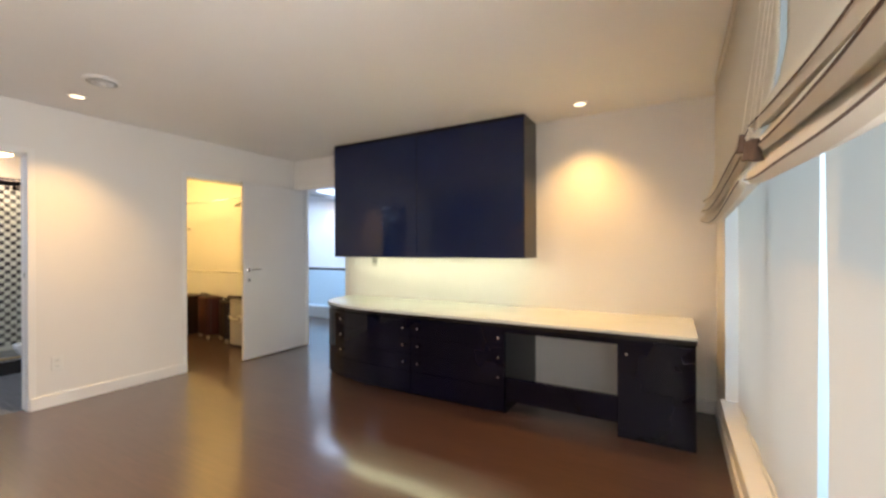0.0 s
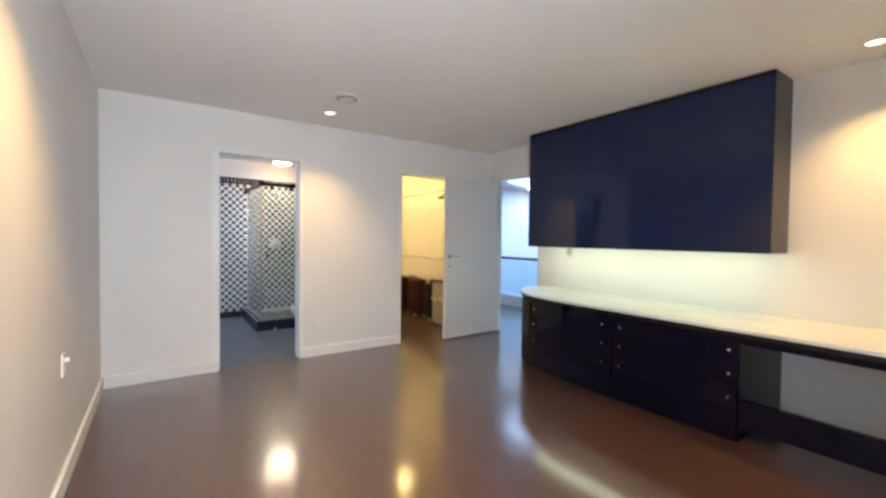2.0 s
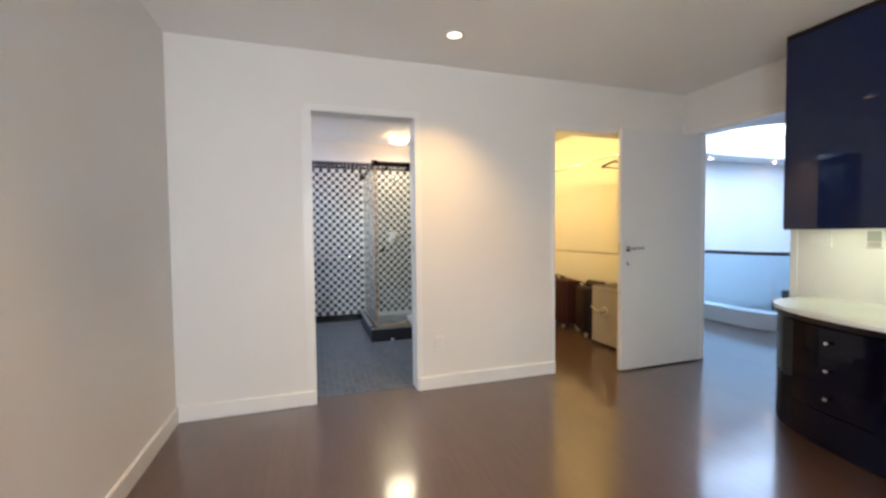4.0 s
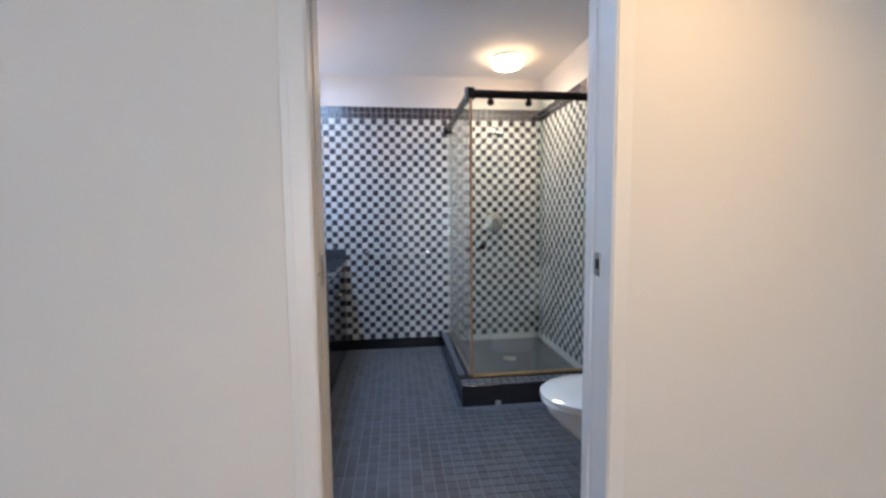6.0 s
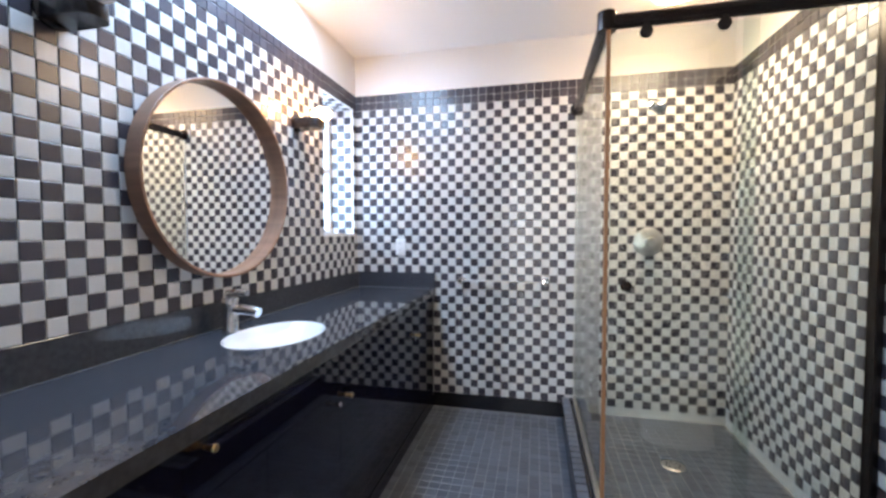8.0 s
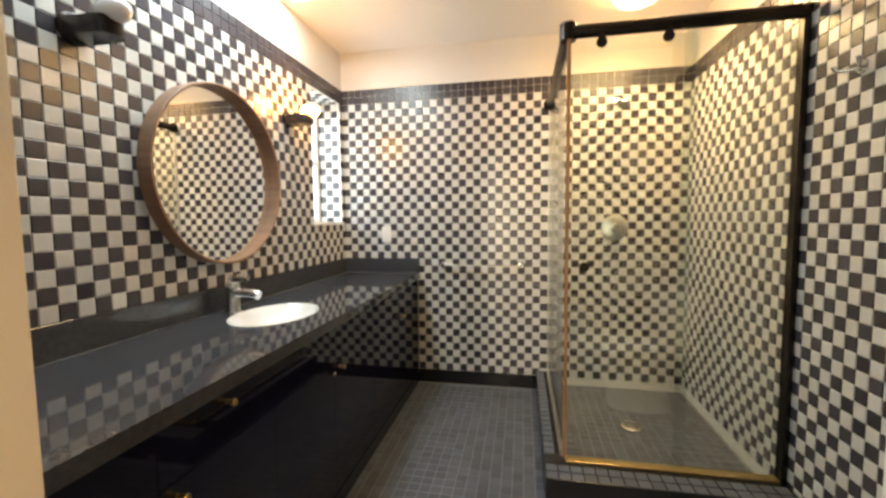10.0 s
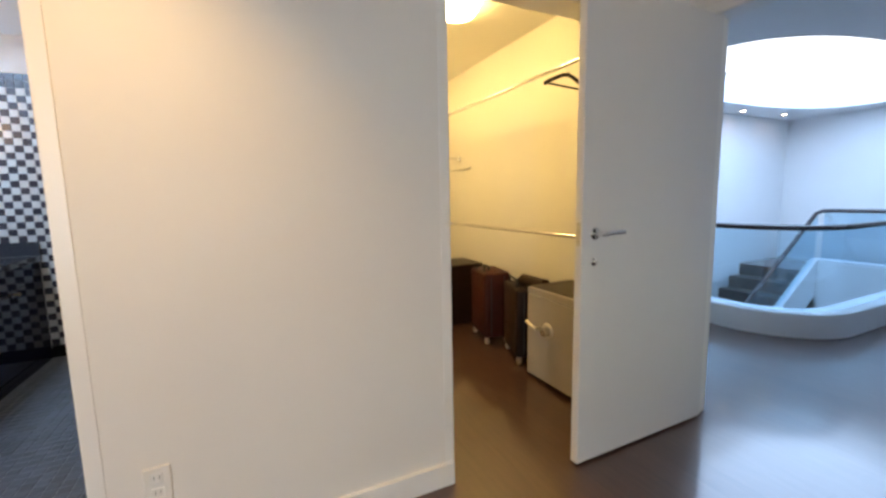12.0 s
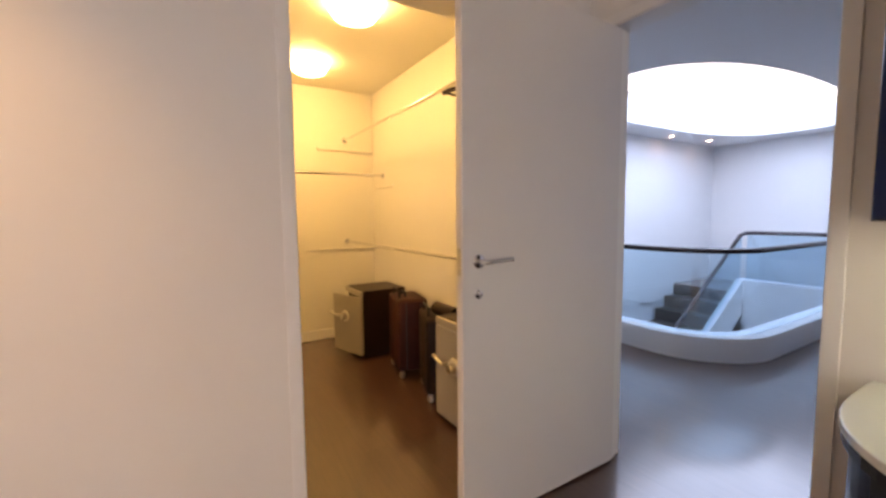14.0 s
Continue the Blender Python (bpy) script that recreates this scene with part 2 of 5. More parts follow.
def mesh_of(bm, name, material, smooth=False):
    me = bpy.data.meshes.new(name)
    bm.to_mesh(me)
    bm.free()
    for m in (material if isinstance(material, (list, tuple)) else [material]):
        me.materials.append(m)
    if smooth:
        for p in me.polygons:
            p.use_smooth = True
        me.set_sharp_from_angle(angle=radians(40))
    return me


def part(name, bm, material, parent=None, label="", smooth=False):
    ob = new(name, mesh_of(bm, name, material, smooth))
    ob.parent = parent
    if label:
        ob["label"] = label
    return ob


def thing(name, label, category, group="", at=(0, 0, 0), rz=0, kind=""):
    ob = new(name)
    ob.matrix_basis = pose(*at, 0, 0, rz)
    return tagged(ob, label, category, group, kind)


def boxes(*spans, bevel=0.0, segs=2):
    """A bmesh of boxes, each (x0, x1, y0, y1, z0, z1)."""
    bm = bmesh.new()
    for x0, x1, y0, y1, z0, z1 in spans:
        m = Matrix.LocRotScale(((x0 + x1) / 2, (y0 + y1) / 2, (z0 + z1) / 2), None, (x1 - x0, y1 - y0, z1 - z0))
        bmesh.ops.create_cube(bm, size=1, matrix=m)
    if bevel:
        bmesh.ops.bevel(bm, geom=bm.edges[:], offset=bevel, segments=segs, affect="EDGES", profile=0.5)
    return bm


def lathe(profile, steps=24, m=None, bm=None):
    """Turns (radius, height) pairs about the z axis."""
    bm = bm or bmesh.new()
    m = m or Matrix()
    rings = []
    for r, h in profile:
        if r < 1e-5:
            rings.append([bm.verts.new(m @ Vector((0, 0, h)))])
        else:
            rings.append([bm.verts.new(m @ Vector((r * math.cos(2 * math.pi * i / steps), r * math.sin(2 * math.pi * i / steps), h))) for i in range(steps)])
    for a, b in zip(rings, rings[1:]):
        for i in range(steps):
            j = (i + 1) % steps
            if len(a) == 1 and len(b) > 1:
                bm.faces.new((a[0], b[i], b[j]))
            elif len(b) == 1 and len(a) > 1:
                bm.faces.new((a[i], a[j], b[0]))
            elif len(a) > 1:
                bm.faces.new((a[i], a[j], b[j], b[i]))
    bmesh.ops.recalc_face_normals(bm, faces=bm.faces[:])
    return bm


def tube(points, radius, steps=10, bm=None, closed=False):
    """A round bar along a line of points."""
    bm = bm or bmesh.new()
    pts = [Vector(p) for p in points]
    rings, up = [], None
    for i, p in enumerate(pts):
        d = (pts[min(i + 1, len(pts) - 1)] - pts[max(i - 1, 0)]).normalized()
        if up is None:
            up = Vector((0, 0, 1)) if abs(d.z) < 0.9 else Vector((1, 0, 0))
        s = d.cross(up).normalized()
        up = s.cross(d).normalized()
        rings.append([bm.verts.new(p + radius * (math.cos(a) * s + math.sin(a) * up)) for a in [2 * math.pi * k / steps for k in range(steps)]])
    for a, b in zip(rings, rings[1:]):
        for k in range(steps):
            bm.faces.new((a[k], a[(k + 1) % steps], b[(k + 1) % steps], b[k]))
    bm.faces.new(rings[0][::-1]), bm.faces.new(rings[-1])
    bmesh.ops.recalc_face_normals(bm, faces=bm.faces[:])
    return bm


def prism(outline, z0, z1, bevel=0.0):
    """An upright slab over a plan outline."""
    bm = bmesh.new()
    lo = [bm.verts.new((x, y, z0)) for x, y in outline]
    hi = [bm.verts.new((x, y, z1)) for x, y in outline]
    bm.faces.new(lo[::-1])
    top = bm.faces.new(hi)
    n = len(lo)
    for i in range(n):
        bm.faces.new((lo[i], lo[(i + 1) % n], hi[(i + 1) % n], hi[i]))
    bmesh.ops.recalc_face_normals(bm, faces=bm.faces[:])
    if bevel:
        bmesh.ops.bevel(bm, geom=list(top.edges), offset=bevel, segments=2, affect="EDGES", profile=0.5)
    return bm


def pierced(axis, near, far, u0, u1, z0, z1, holes=()):
    """A slab of wall or ceiling with rectangular openings through it. axis 'x' or 'y': the wall's normal; u runs along the other; axis 'z': u is x and z is y."""
    us = sorted({u0, u1, *[h[0] for h in holes], *[h[1] for h in holes]})
    zs = sorted({z0, z1, *[h[2] for h in holes], *[h[3] for h in holes]})
    us, zs = [u for u in us if u0 <= u <= u1], [z for z in zs if z0 <= z <= z1]

    def solid(i, j):
        if not (0 <= i < len(us) - 1 and 0 <= j < len(zs) - 1):
            return False
        u, z = (us[i] + us[i + 1]) / 2, (zs[j] + zs[j + 1]) / 2
        return not any(h[0] < u < h[1] and h[2] < z < h[3] for h in holes)

    bm = bmesh.new()

    def v(u, z, d):
        return bm.verts.new({"x": (d, u, z), "y": (u, d, z), "z": (u, z, d)}[axis])

    for i in range(len(us) - 1):
        for j in range(len(zs) - 1):
            if not solid(i, j):
                continue
            a, b, c, e = us[i], us[i + 1], zs[j], zs[j + 1]
            for d in (near, far):
                bm.faces.new((v(a, c, d), v(b, c, d), v(b, e, d), v(a, e, d)))
            for di, dj, p, q in ((-1, 0, (a, c), (a, e)), (1, 0, (b, c), (b, e)), (0, -1, (a, c), (b, c)), (0, 1, (a, e), (b, e))):
                if not solid(i + di, j + dj):
                    bm.faces.new((v(*p, near), v(*q, near), v(*q, far), v(*p, far)))
    bmesh.ops.remove_doubles(bm, verts=bm.verts[:], dist=1e-5)
    bmesh.ops.recalc_face_normals(bm, faces=bm.faces[:])
    return bm


def structure(name, bm, material, label, category="wall"):
    return tagged(part(name, bm, material), label, category, "", "structure")

# ---- plan ----
XL, XR = -0.865, 3.32          # room, across
YW = -4.72                     # window wall
BX0, BX1, BY1 = -0.847, 1.545, 2.745   # bathroom
WT = 0.14                      # door wall thickness
BD0, BD1, DH = -0.008, 0.728, 2.05       # bathroom opening
CD0, CD1 = 1.928, 2.73         # closet opening
HD0, HD1, HDH = -0.915, -0.125, 2.07   # hall opening
WX0, WX1, WZ0, WZ1 = -0.62, 2.72, 0.30, 2.33   # bedroom window
# ---- shell of the room ----
structure("floor", boxes((XL - 0.2, XR + 0.06, YW - 0.2, 0.10, -0.12, 0.0)), FLOOR, "glossy dark brown wooden floor", "floor")
structure("wall_north", pierced("y", 0.0, WT, XL - 0.2, XR + 0.12, 0.0, CEIL, [(BD0 - 0.06, BD1, -1, DH), (CD0, CD1, -1, DH)]), WALL, "plain white painted wall with two doorways")
structure("wall_west", boxes((XL - 0.2, XL, YW - 0.2, 0.0, 0.0, CEIL)), WALL, "plain white painted wall")
structure("wall_east", pierced("x", XR, XR + 0.12, YW - 0.2, 0.0, 0.0, CEIL, [(HD0, HD1, -1, HDH)]), WALL, "white painted wall behind the desk and wall cabinet")
structure("wall_south", pierced("y", YW - 0.2, YW, XL, XR, 0.0, CEIL, [(WX0, WX1, WZ0, WZ1)]), WALL, "white painted wall with a wide window")
structure("ceiling", pierced("z", CEIL, CEIL + 0.12, XL - 0.2, XR + 0.12, YW - 0.2, WT), CEILING, "flat white painted ceiling", "ceiling")
BB = 0.1
for i, s in enumerate([(XL, BD0 - 0.004, -0.018, 0.0, 0, BB), (BD1 + 0.004, CD0 - 0.004, -0.018, 0.0, 0, BB), (CD1 + 0.004, XR, -0.018, 0.0, 0, BB),
                       (XL, XL + 0.018, YW, -0.018, 0, BB), (XR - 0.014, XR, YW, -4.56, 0, BB), (XL + 0.014, XR - 0.014, YW, YW + 0.014, 0, BB)]):
    structure("baseboard", boxes(s, bevel=0.003), TRIM, "low white painted baseboard", "baseboard")
# ---- doorways ----
def casing(name, x0, x1, top, y, label):
    """A flat painted casing about an opening in the door wall, with the jamb boards that line it."""
    th = thing(name, label, "door frame", kind="structure")
    w, d = 0.042, 0.004
    part("casing", boxes((x0 - w, x0, y - d, y, BB, top + w), bevel=0.002), TRIM, th)
    part("casing", boxes((x1, x1 + w, y - d, y, BB, top + w), bevel=0.002), TRIM, th)
    part("casing", boxes((x0, x1, y - d, y, top, top + w), bevel=0.002), TRIM, th)
    return th


bath_frame = casing("door_frame_1", BD0, BD1, DH, 0.0, "white painted frame of the pocket door opening")
# the pocket: jamb boards with a slot, and the edge of the door that has slid into it
part("jamb", boxes((BD0 - 0.06, BD0 + 0.004, 0.0, 0.045, 0, DH), bevel=0.002), TRIM, bath_frame)
part("jamb", boxes((BD0 - 0.06, BD0 + 0.004, 0.068, WT + 0.008, 0, DH), bevel=0.002), TRIM, bath_frame)
part("jamb", boxes((BD1 - 0.004, BD1 + 0.02, 0.0, 0.081, 0, DH), bevel=0.002), TRIM, bath_frame)
part("jamb", boxes((BD1 - 0.004, BD1 + 0.02, 0.104, WT + 0.006, 0, DH), bevel=0.002), TRIM, bath_frame)
part("jamb_groove", boxes((BD1 + 0.008, BD1 + 0.02, 0.081, 0.104, 0, DH)), TRIM, bath_frame)
part("head_jamb", boxes((BD0 - 0.06, BD1 - 0.004, 0.0, WT, DH - 0.004, DH + 0.02)), TRIM, bath_frame)
for sx, y0, y1, z0, z1 in ((BD1 - 0.004, 0.052, 0.080, 1.050, 1.112), (BD0 + 0.004, 0.073, 0.108, 1.040, 1.118)):
    s0, s1 = (sx - 0.003, sx - 0.0005) if sx > 0.3 else (sx + 0.0005, sx + 0.003)
    strike = part("strike_plate", boxes((s0, s1, y0, y1, z0, z1), bevel=0.001), STEEL, bath_frame, "brushed steel strike plate")
    h0, h1 = (s0 - 0.0008, s0) if sx > 0.3 else (s1, s1 + 0.0008)
    ym = (y0 + y1) / 2
    part("strike_insert", boxes((h0, h1, ym - 0.008, ym + 0.008, z0 + 0.018, z1 - 0.018)), RUBBER if sx > 0.3 else BRASS, strike)

pocket = thing("pocket_door", "white pocket door slid back into its wall slot", "door")
part("leaf_edge", boxes((BD0 - 0.05, BD0 - 0.012, 0.047, 0.066, 0.01, DH - 0.01), bevel=0.002), DOORPAINT, pocket)
part("edge_pull", boxes((BD0 - 0.013, BD0 - 0.004, 0.050, 0.063, 1.025, 1.125), bevel=0.003), BRONZE, pocket, "dark bronze edge pull")
part("pull_stud", lathe([(0.0, 0.009), (0.006, 0.008), (0.008, 0.003), (0.008, 0.0), (0.0, 0.0)], 16, pose(BD0 - 0.006, 0.0565, 1.072, 0, 90, 0)), BRONZE, pocket, "", True)

closet_frame = casing("door_frame_2", CD0, CD1, DH, 0.0, "white painted frame of the closet doorway")
part("jamb", boxes((CD0 - 0.015, CD0 + 0.003, 0.0, WT + 0.003, 0, DH), bevel=0.002), TRIM, closet_frame)
part("jamb", boxes((CD1 - 0.003, CD1 + 0.015, 0.0, WT + 0.003, 0, DH), bevel=0.002), TRIM, closet_frame)
part("head_jamb", boxes((CD0 + 0.003, CD1 - 0.003, 0.0, WT + 0.003, DH - 0.003, DH + 0.015)), TRIM, closet_frame)

hall_frame = thing("door_frame_3", "white painted frame of the hall doorway", "door frame", kind="structure")
for y0, y1 in ((HD0 - 0.045, HD0), (HD1, HD1 + 0.045)):
    part("casing", boxes((XR - 0.008, XR, y0, y1, 0, HDH + 0.045), bevel=0.002), TRIM, hall_frame)
    part("casing", boxes((XR + 0.12, XR + 0.128, y0, y1, 0, HDH + 0.045), bevel=0.002), TRIM, hall_frame)
part("casing", boxes((XR - 0.008, XR, HD0, HD1, HDH, HDH + 0.045), bevel=0.002), TRIM, hall_frame)
for y0, y1 in ((HD0 - 0.01, HD0 + 0.004), (HD1 - 0.004, HD1 + 0.01)):
    part("jamb", boxes((XR, XR + 0.12, y0, y1, 0, HDH), bevel=0.001), TRIM, hall_frame)
    part("stop", boxes((XR + 0.05, XR + 0.075, min(y0, y1) + (0.014 if y0 < -0.5 else -0.012), (y1 + 0.012 if y0 < -0.5 else y0), 0, HDH - 0.005), bevel=0.001), TRIM, hall_frame)
part("head_jamb", boxes((XR, XR + 0.12, HD0 + 0.004, HD1 - 0.004, HDH - 0.004, HDH + 0.01)), TRIM, hall_frame)


def door_leaf():
    d = thing("hall_door", "white flush door standing wide open into the room", "door", at=(3.345, -0.142, 0.012), rz=0.6)
    L, T, H = 0.887, 0.04, 2.043
    part("leaf", boxes((-L, 0, -T / 2, T / 2, 0, H), bevel=0.003), DOORPAINT, d)
    for s in (-1, 1):
        m = pose(-L + 0.07, s * T / 2, 1.036, 90 if s < 0 else -90, 0, 0)
        h = part("door_handle", lathe([(0.0, 0.010), (0.021, 0.010), (0.026, 0.006), (0.026, 0.0), (0.0, 0.0)], 28, m), CHROME, d, "chrome lever handle on a round rose", True)
        y = s * (T / 2 + 0.052)
        lever = tube([(-L + 0.07, s * (T / 2 + 0.006), 1.036), (-L + 0.07, y * 0.9, 1.036), (-L + 0.074, y, 1.036), (-L + 0.09, y, 1.037), (-L + 0.14, y, 1.040), (-L + 0.19, y, 1.041)], 0.0095, 12)
        part("lever", lever, CHROME, h, "", True)
        k = part("lock_rose", lathe([(0.0, 0.007), (0.014, 0.007), (0.018, 0.004), (0.018, 0.0), (0.0, 0.0)], 24, pose(-L + 0.07, s * T / 2, 0.915, 90 if s < 0 else -90, 0, 0)), CHROME, d, "small round chrome lock rose", True)
        part("turn_piece", boxes((-L + 0.067, -L + 0.073, min(s * 0.026, s * 0.034), max(s * 0.026, s * 0.034), 0.905, 0.925), bevel=0.001), CHROME, k)
    part("edge_plate", boxes((-L - 0.0015, -L + 0.0005, -0.011, 0.011, 0.985, 1.085)), STEEL, d, "brushed steel edge plate")
    for z in (0.22, 1.0, 1.8):
        part("hinge", tube([(0.006, 0.026, z), (0.006, 0.026, z + 0.09)], 0.006, 10), STEEL, d, "steel butt hinge", True)
    return d


door_leaf()

# ---- bedroom window, blinds and shades ----
win = thing("window_1", "wide white framed window behind blinds", "window", kind="structure")
fy0, fy1 = YW - 0.16, YW - 0.10
part("window_frame", boxes((WX0, WX0 + 0.06, fy0, fy1, WZ0, WZ1), (WX1 - 0.06, WX1, fy0, fy1, WZ0, WZ1), (1.70, 1.76, fy0, fy1, WZ0, WZ1), (WX0 + 0.06, 1.70, fy0, fy1, WZ0, WZ0 + 0.06),
                           (1.76, WX1 - 0.06, fy0, fy1, WZ0, WZ0 + 0.06), (WX0 + 0.06, 1.70, fy0, fy1, WZ1 - 0.06, WZ1), (1.76, WX1 - 0.06, fy0, fy1, WZ1 - 0.06, WZ1)), VINYL, win, "white vinyl window frame")
for a, b in ((WX0 + 0.06, 1.70), (1.76, WX1 - 0.06)):
    pane = part("pane", boxes((a, b, fy0 + 0.025, fy0 + 0.031, WZ0 + 0.06, WZ1 - 0.06)), WINDOWGLASS, win)
    pane.visible_shadow = False
part("window_sill", boxes((WX0 - 0.03, WX1 + 0.03, YW - 0.10, YW + 0.03, WZ0 - 0.022, WZ0 + 0.002), bevel=0.004), TRIM, win)

tagged(part("backdrop_daylight", boxes((-8, 14, -6.3, -6.2, -4, 7)), OUTSIDE), "pale blue daylight beyond the wide window", "backdrop", "", "structure")


def roller_blind(x0, x1):
    b = thing("roller_blind", "pale roller blind drawn down over the window", "blind", "roller blinds of the wide window")
    bm = bmesh.new()
    n = 16
    cols = [[bm.verts.new((x0 + (x1 - x0) * i / n, YW - 0.055 + 0.004 * math.sin(i * 1.7 + z * 3) * (1.6 - z / 2.3), z)) for i in range(n + 1)] for z in (WZ0 + 0.035, 0.9, 1.5, 2.0, WZ1 - 0.05)]
    for r0, r1 in zip(cols, cols[1:]):
        for i in range(n):
            bm.faces.new((r0[i], r0[i + 1], r1[i + 1], r1[i]))
    part("cloth", bm, BLINDCLOTH, b, "", True)
    part("roller", tube([(x0, YW - 0.05, WZ1 - 0.035), (x1, YW - 0.05, WZ1 - 0.035)], 0.022, 14), PLASTIC, b, "", True)
    part("bottom_bar", boxes((x0, x1, YW - 0.062, YW - 0.048, WZ0 + 0.015, WZ0 + 0.04), bevel=0.004), PLASTIC, b)


roller_blind(1.01, 2.60)
roller_blind(-0.30, 0.945)


def roman_shade(x0, x1, seed):
    s = thing("roman_shade", "beige roman shade with brown piping drawn halfway up", "shade", "roman shades of the wide window")
    prof = [(-4.690, 2.40), (-4.685, 2.1), (-4.680, 1.80), (-4.664, 1.70), (-4.632, 1.63), (-4.612, 1.60), (-4.622, 1.585), (-4.650, 1.60), (-4.630, 1.575), (-4.606, 1.548), (-4.598, 1.530),
            (-4.612, 1.518), (-4.645, 1.540), (-4.622, 1.505), (-4.600, 1.478), (-4.596, 1.462), (-4.612, 1.450), (-4.650, 1.470), (-4.655, 1.50)]
    n = 40
    bm = bmesh.new()
    grid = []
    for i in range(n + 1):
        u = i / n
        x = x0 + (x1 - x0) * u
        sag = -0.045 * math.sin(math.pi * u) + 0.006 * math.sin(9 * u + seed)
        grid.append([bm.verts.new((x, y + 0.004 * math.sin(7 * u + k + seed), z + sag * min(1, max(0, (1.9 - z) / 0.3)))) for k, (y, z) in enumerate(prof)])
    for a, b in zip(grid, grid[1:]):
        for k in range(len(prof) - 1):
            bm.faces.new((a[k], b[k], b[k + 1], a[k + 1]))
    cloth = part("cloth", bm, SHADECLOTH, s, "", True)
    mod = cloth.modifiers.new("thick", "SOLIDIFY")
    mod.thickness = 0.004
    for k in (5, 10, 15):
        pts = []
        for i in range(n + 1):
            u = i / n
            sag = -0.045 * math.sin(math.pi * u) + 0.006 * math.sin(9 * u + seed)
            pts.append((x0 + (x1 - x0) * u, prof[k][0] + 0.004 * math.sin(7 * u + k + seed) + 0.002, prof[k][1] + sag))
        part("piping", tube(pts, 0.0019, 6), TRIMCLOTH, s, "dark brown piping", True)
    part("headrail", boxes((x0, x1, -4.715, -4.68, 2.385, 2.43), bevel=0.004), SHADECLOTH, s)
    return s


roman_shade(0.925, 2.90, 0.0)
roman_shade(-0.32, 0.865, 2.1)
cord = thing("shade_cord", "bunch of brown shade cords with tassels at the gap", "cord")
for i, (x, z) in enumerate([(0.70, 1.475), (0.76, 1.49), (0.83, 1.50), (0.93, 1.54)]):
    part("cord", tube([(x, -4.66, 2.38), (x + 0.01, -4.64, 1.9), (x, -4.60, z + 0.05)], 0.0009, 6), SHADECLOTH, cord, "", True)
    part("tassel", lathe([(0.0, 0.05), (0.006, 0.048), (0.010, 0.02), (0.014, 0.0), (0.0, 0.0)], 10, pose(x, -4.60, z)), TRIMCLOTH, cord, "brown thread tassel", True)

# ---- desk and wall cabinet ----
DXF, DY1, DTOP = 2.516, -4.565, 0.725


DCX, DCY, DA, DB = 3.15, -2.20, 0.634, 1.17


def desk_curve(y, inset):
    """The desk's front at y: straight, then bowed away towards the hall door."""
    if y <= DCY:
        return DXF + inset
    u = min(1.0, (y - DCY) / (DB - inset))
    return DCX - (DA - inset) * max(0.0, 1 - u ** 2.5) ** 0.4


def desk_outline(inset):
    pts = [(XR - 0.002, DY1 + inset), (DXF + inset, DY1 + inset)]
    for k in range(0, 25):
        y = DCY + (DB - inset) * math.sin(k / 24 * math.pi / 2)
        pts.append((desk_curve(y, inset), y))
    pts.append((XR - 0.002, DCY + DB - inset))
    return pts


def desk_front(y0, y1, z0, z1):
    """A drawer front that follows the bow of the desk."""
    n = 14
    ys = [y0 + (y1 - y0) * k / n for k in range(n + 1)]
    return prism([(desk_curve(y, 0.0), y) for y in ys] + [(desk_curve(y, 0.019), y) for y in reversed(ys)], z0, z1)


def desk_knob(y, z, owner):
    x = desk_curve(y, 0.0)
    slope = math.degrees(math.atan2(desk_curve(y + 0.01, 0.0) - desk_curve(y - 0.01, 0.0), 0.02))
    part("knob", lathe([(0.0, 0.022), (0.009, 0.021), (0.011, 0.015), (0.006, 0.008), (0.005, 0.0)], 14, pose(x, y, z, 0, -90, -slope)), CHROME, owner, "small chrome knob", True)


desk = thing("built_in_desk", "long black lacquered built-in desk with drawers and a rounded end", "desk")
part("carcass_left", prism([(XR - 0.004, -3.30), (DXF + 0.02, -3.30)] + desk_outline(0.02)[2:], 0.004, 0.672), LACQUER, desk)
part("carcass_right", boxes((DXF + 0.02, XR - 0.004, DY1 + 0.01, -4.10, 0.004, 0.672)), LACQUER, desk)
part("apron", boxes((DXF + 0.02, DXF + 0.05, -4.10, -3.30, 0.63, 0.672)), LACQUER, desk)
part("foot_board", boxes((DXF + 0.02, DXF + 0.06, -4.10, -3.30, 0.10, 0.275), bevel=0.002), LACQUER, desk)
for y0, y1, kys in ((-2.424, -1.26, (-2.352, -1.56)), (-3.295, -2.426, (-2.507, -3.252))):
    for j in range(3):
        z0 = 0.512 - j * 0.152
        dr = part("drawer_front", desk_front(y0 + 0.001, y1 - 0.001, z0 + 0.001, z0 + 0.151), LACQUER, desk, "black lacquered drawer front")
        for ky in kys:
            desk_knob(ky, 0.587 - 0.1505 * j, dr)
    part("plinth_panel", desk_front(y0 + 0.001, y1 - 0.001, 0.02, 0.206), LACQUER, desk)
drd = part("cupboard_door", boxes((DXF, DXF + 0.019, DY1 + 0.012, -4.102, 0.05, 0.655), bevel=0.0015), LACQUER, desk, "black lacquered door")
part("knob", lathe([(0.0, 0.02), (0.008, 0.019), (0.010, 0.014), (0.006, 0.008), (0.005, 0.0)], 14, pose(DXF, -4.16, 0.577, 0, -90, 0)), CHROME, drd, "small chrome knob", True)
part("top_edge", prism(desk_outline(0.004), 0.673, 0.703), CARCASS, desk, "dark brown edge board")
part("desktop", prism(desk_outline(0.0), 0.704, DTOP, 0.004), DESKTOP, desk, "pale greenish white desktop")

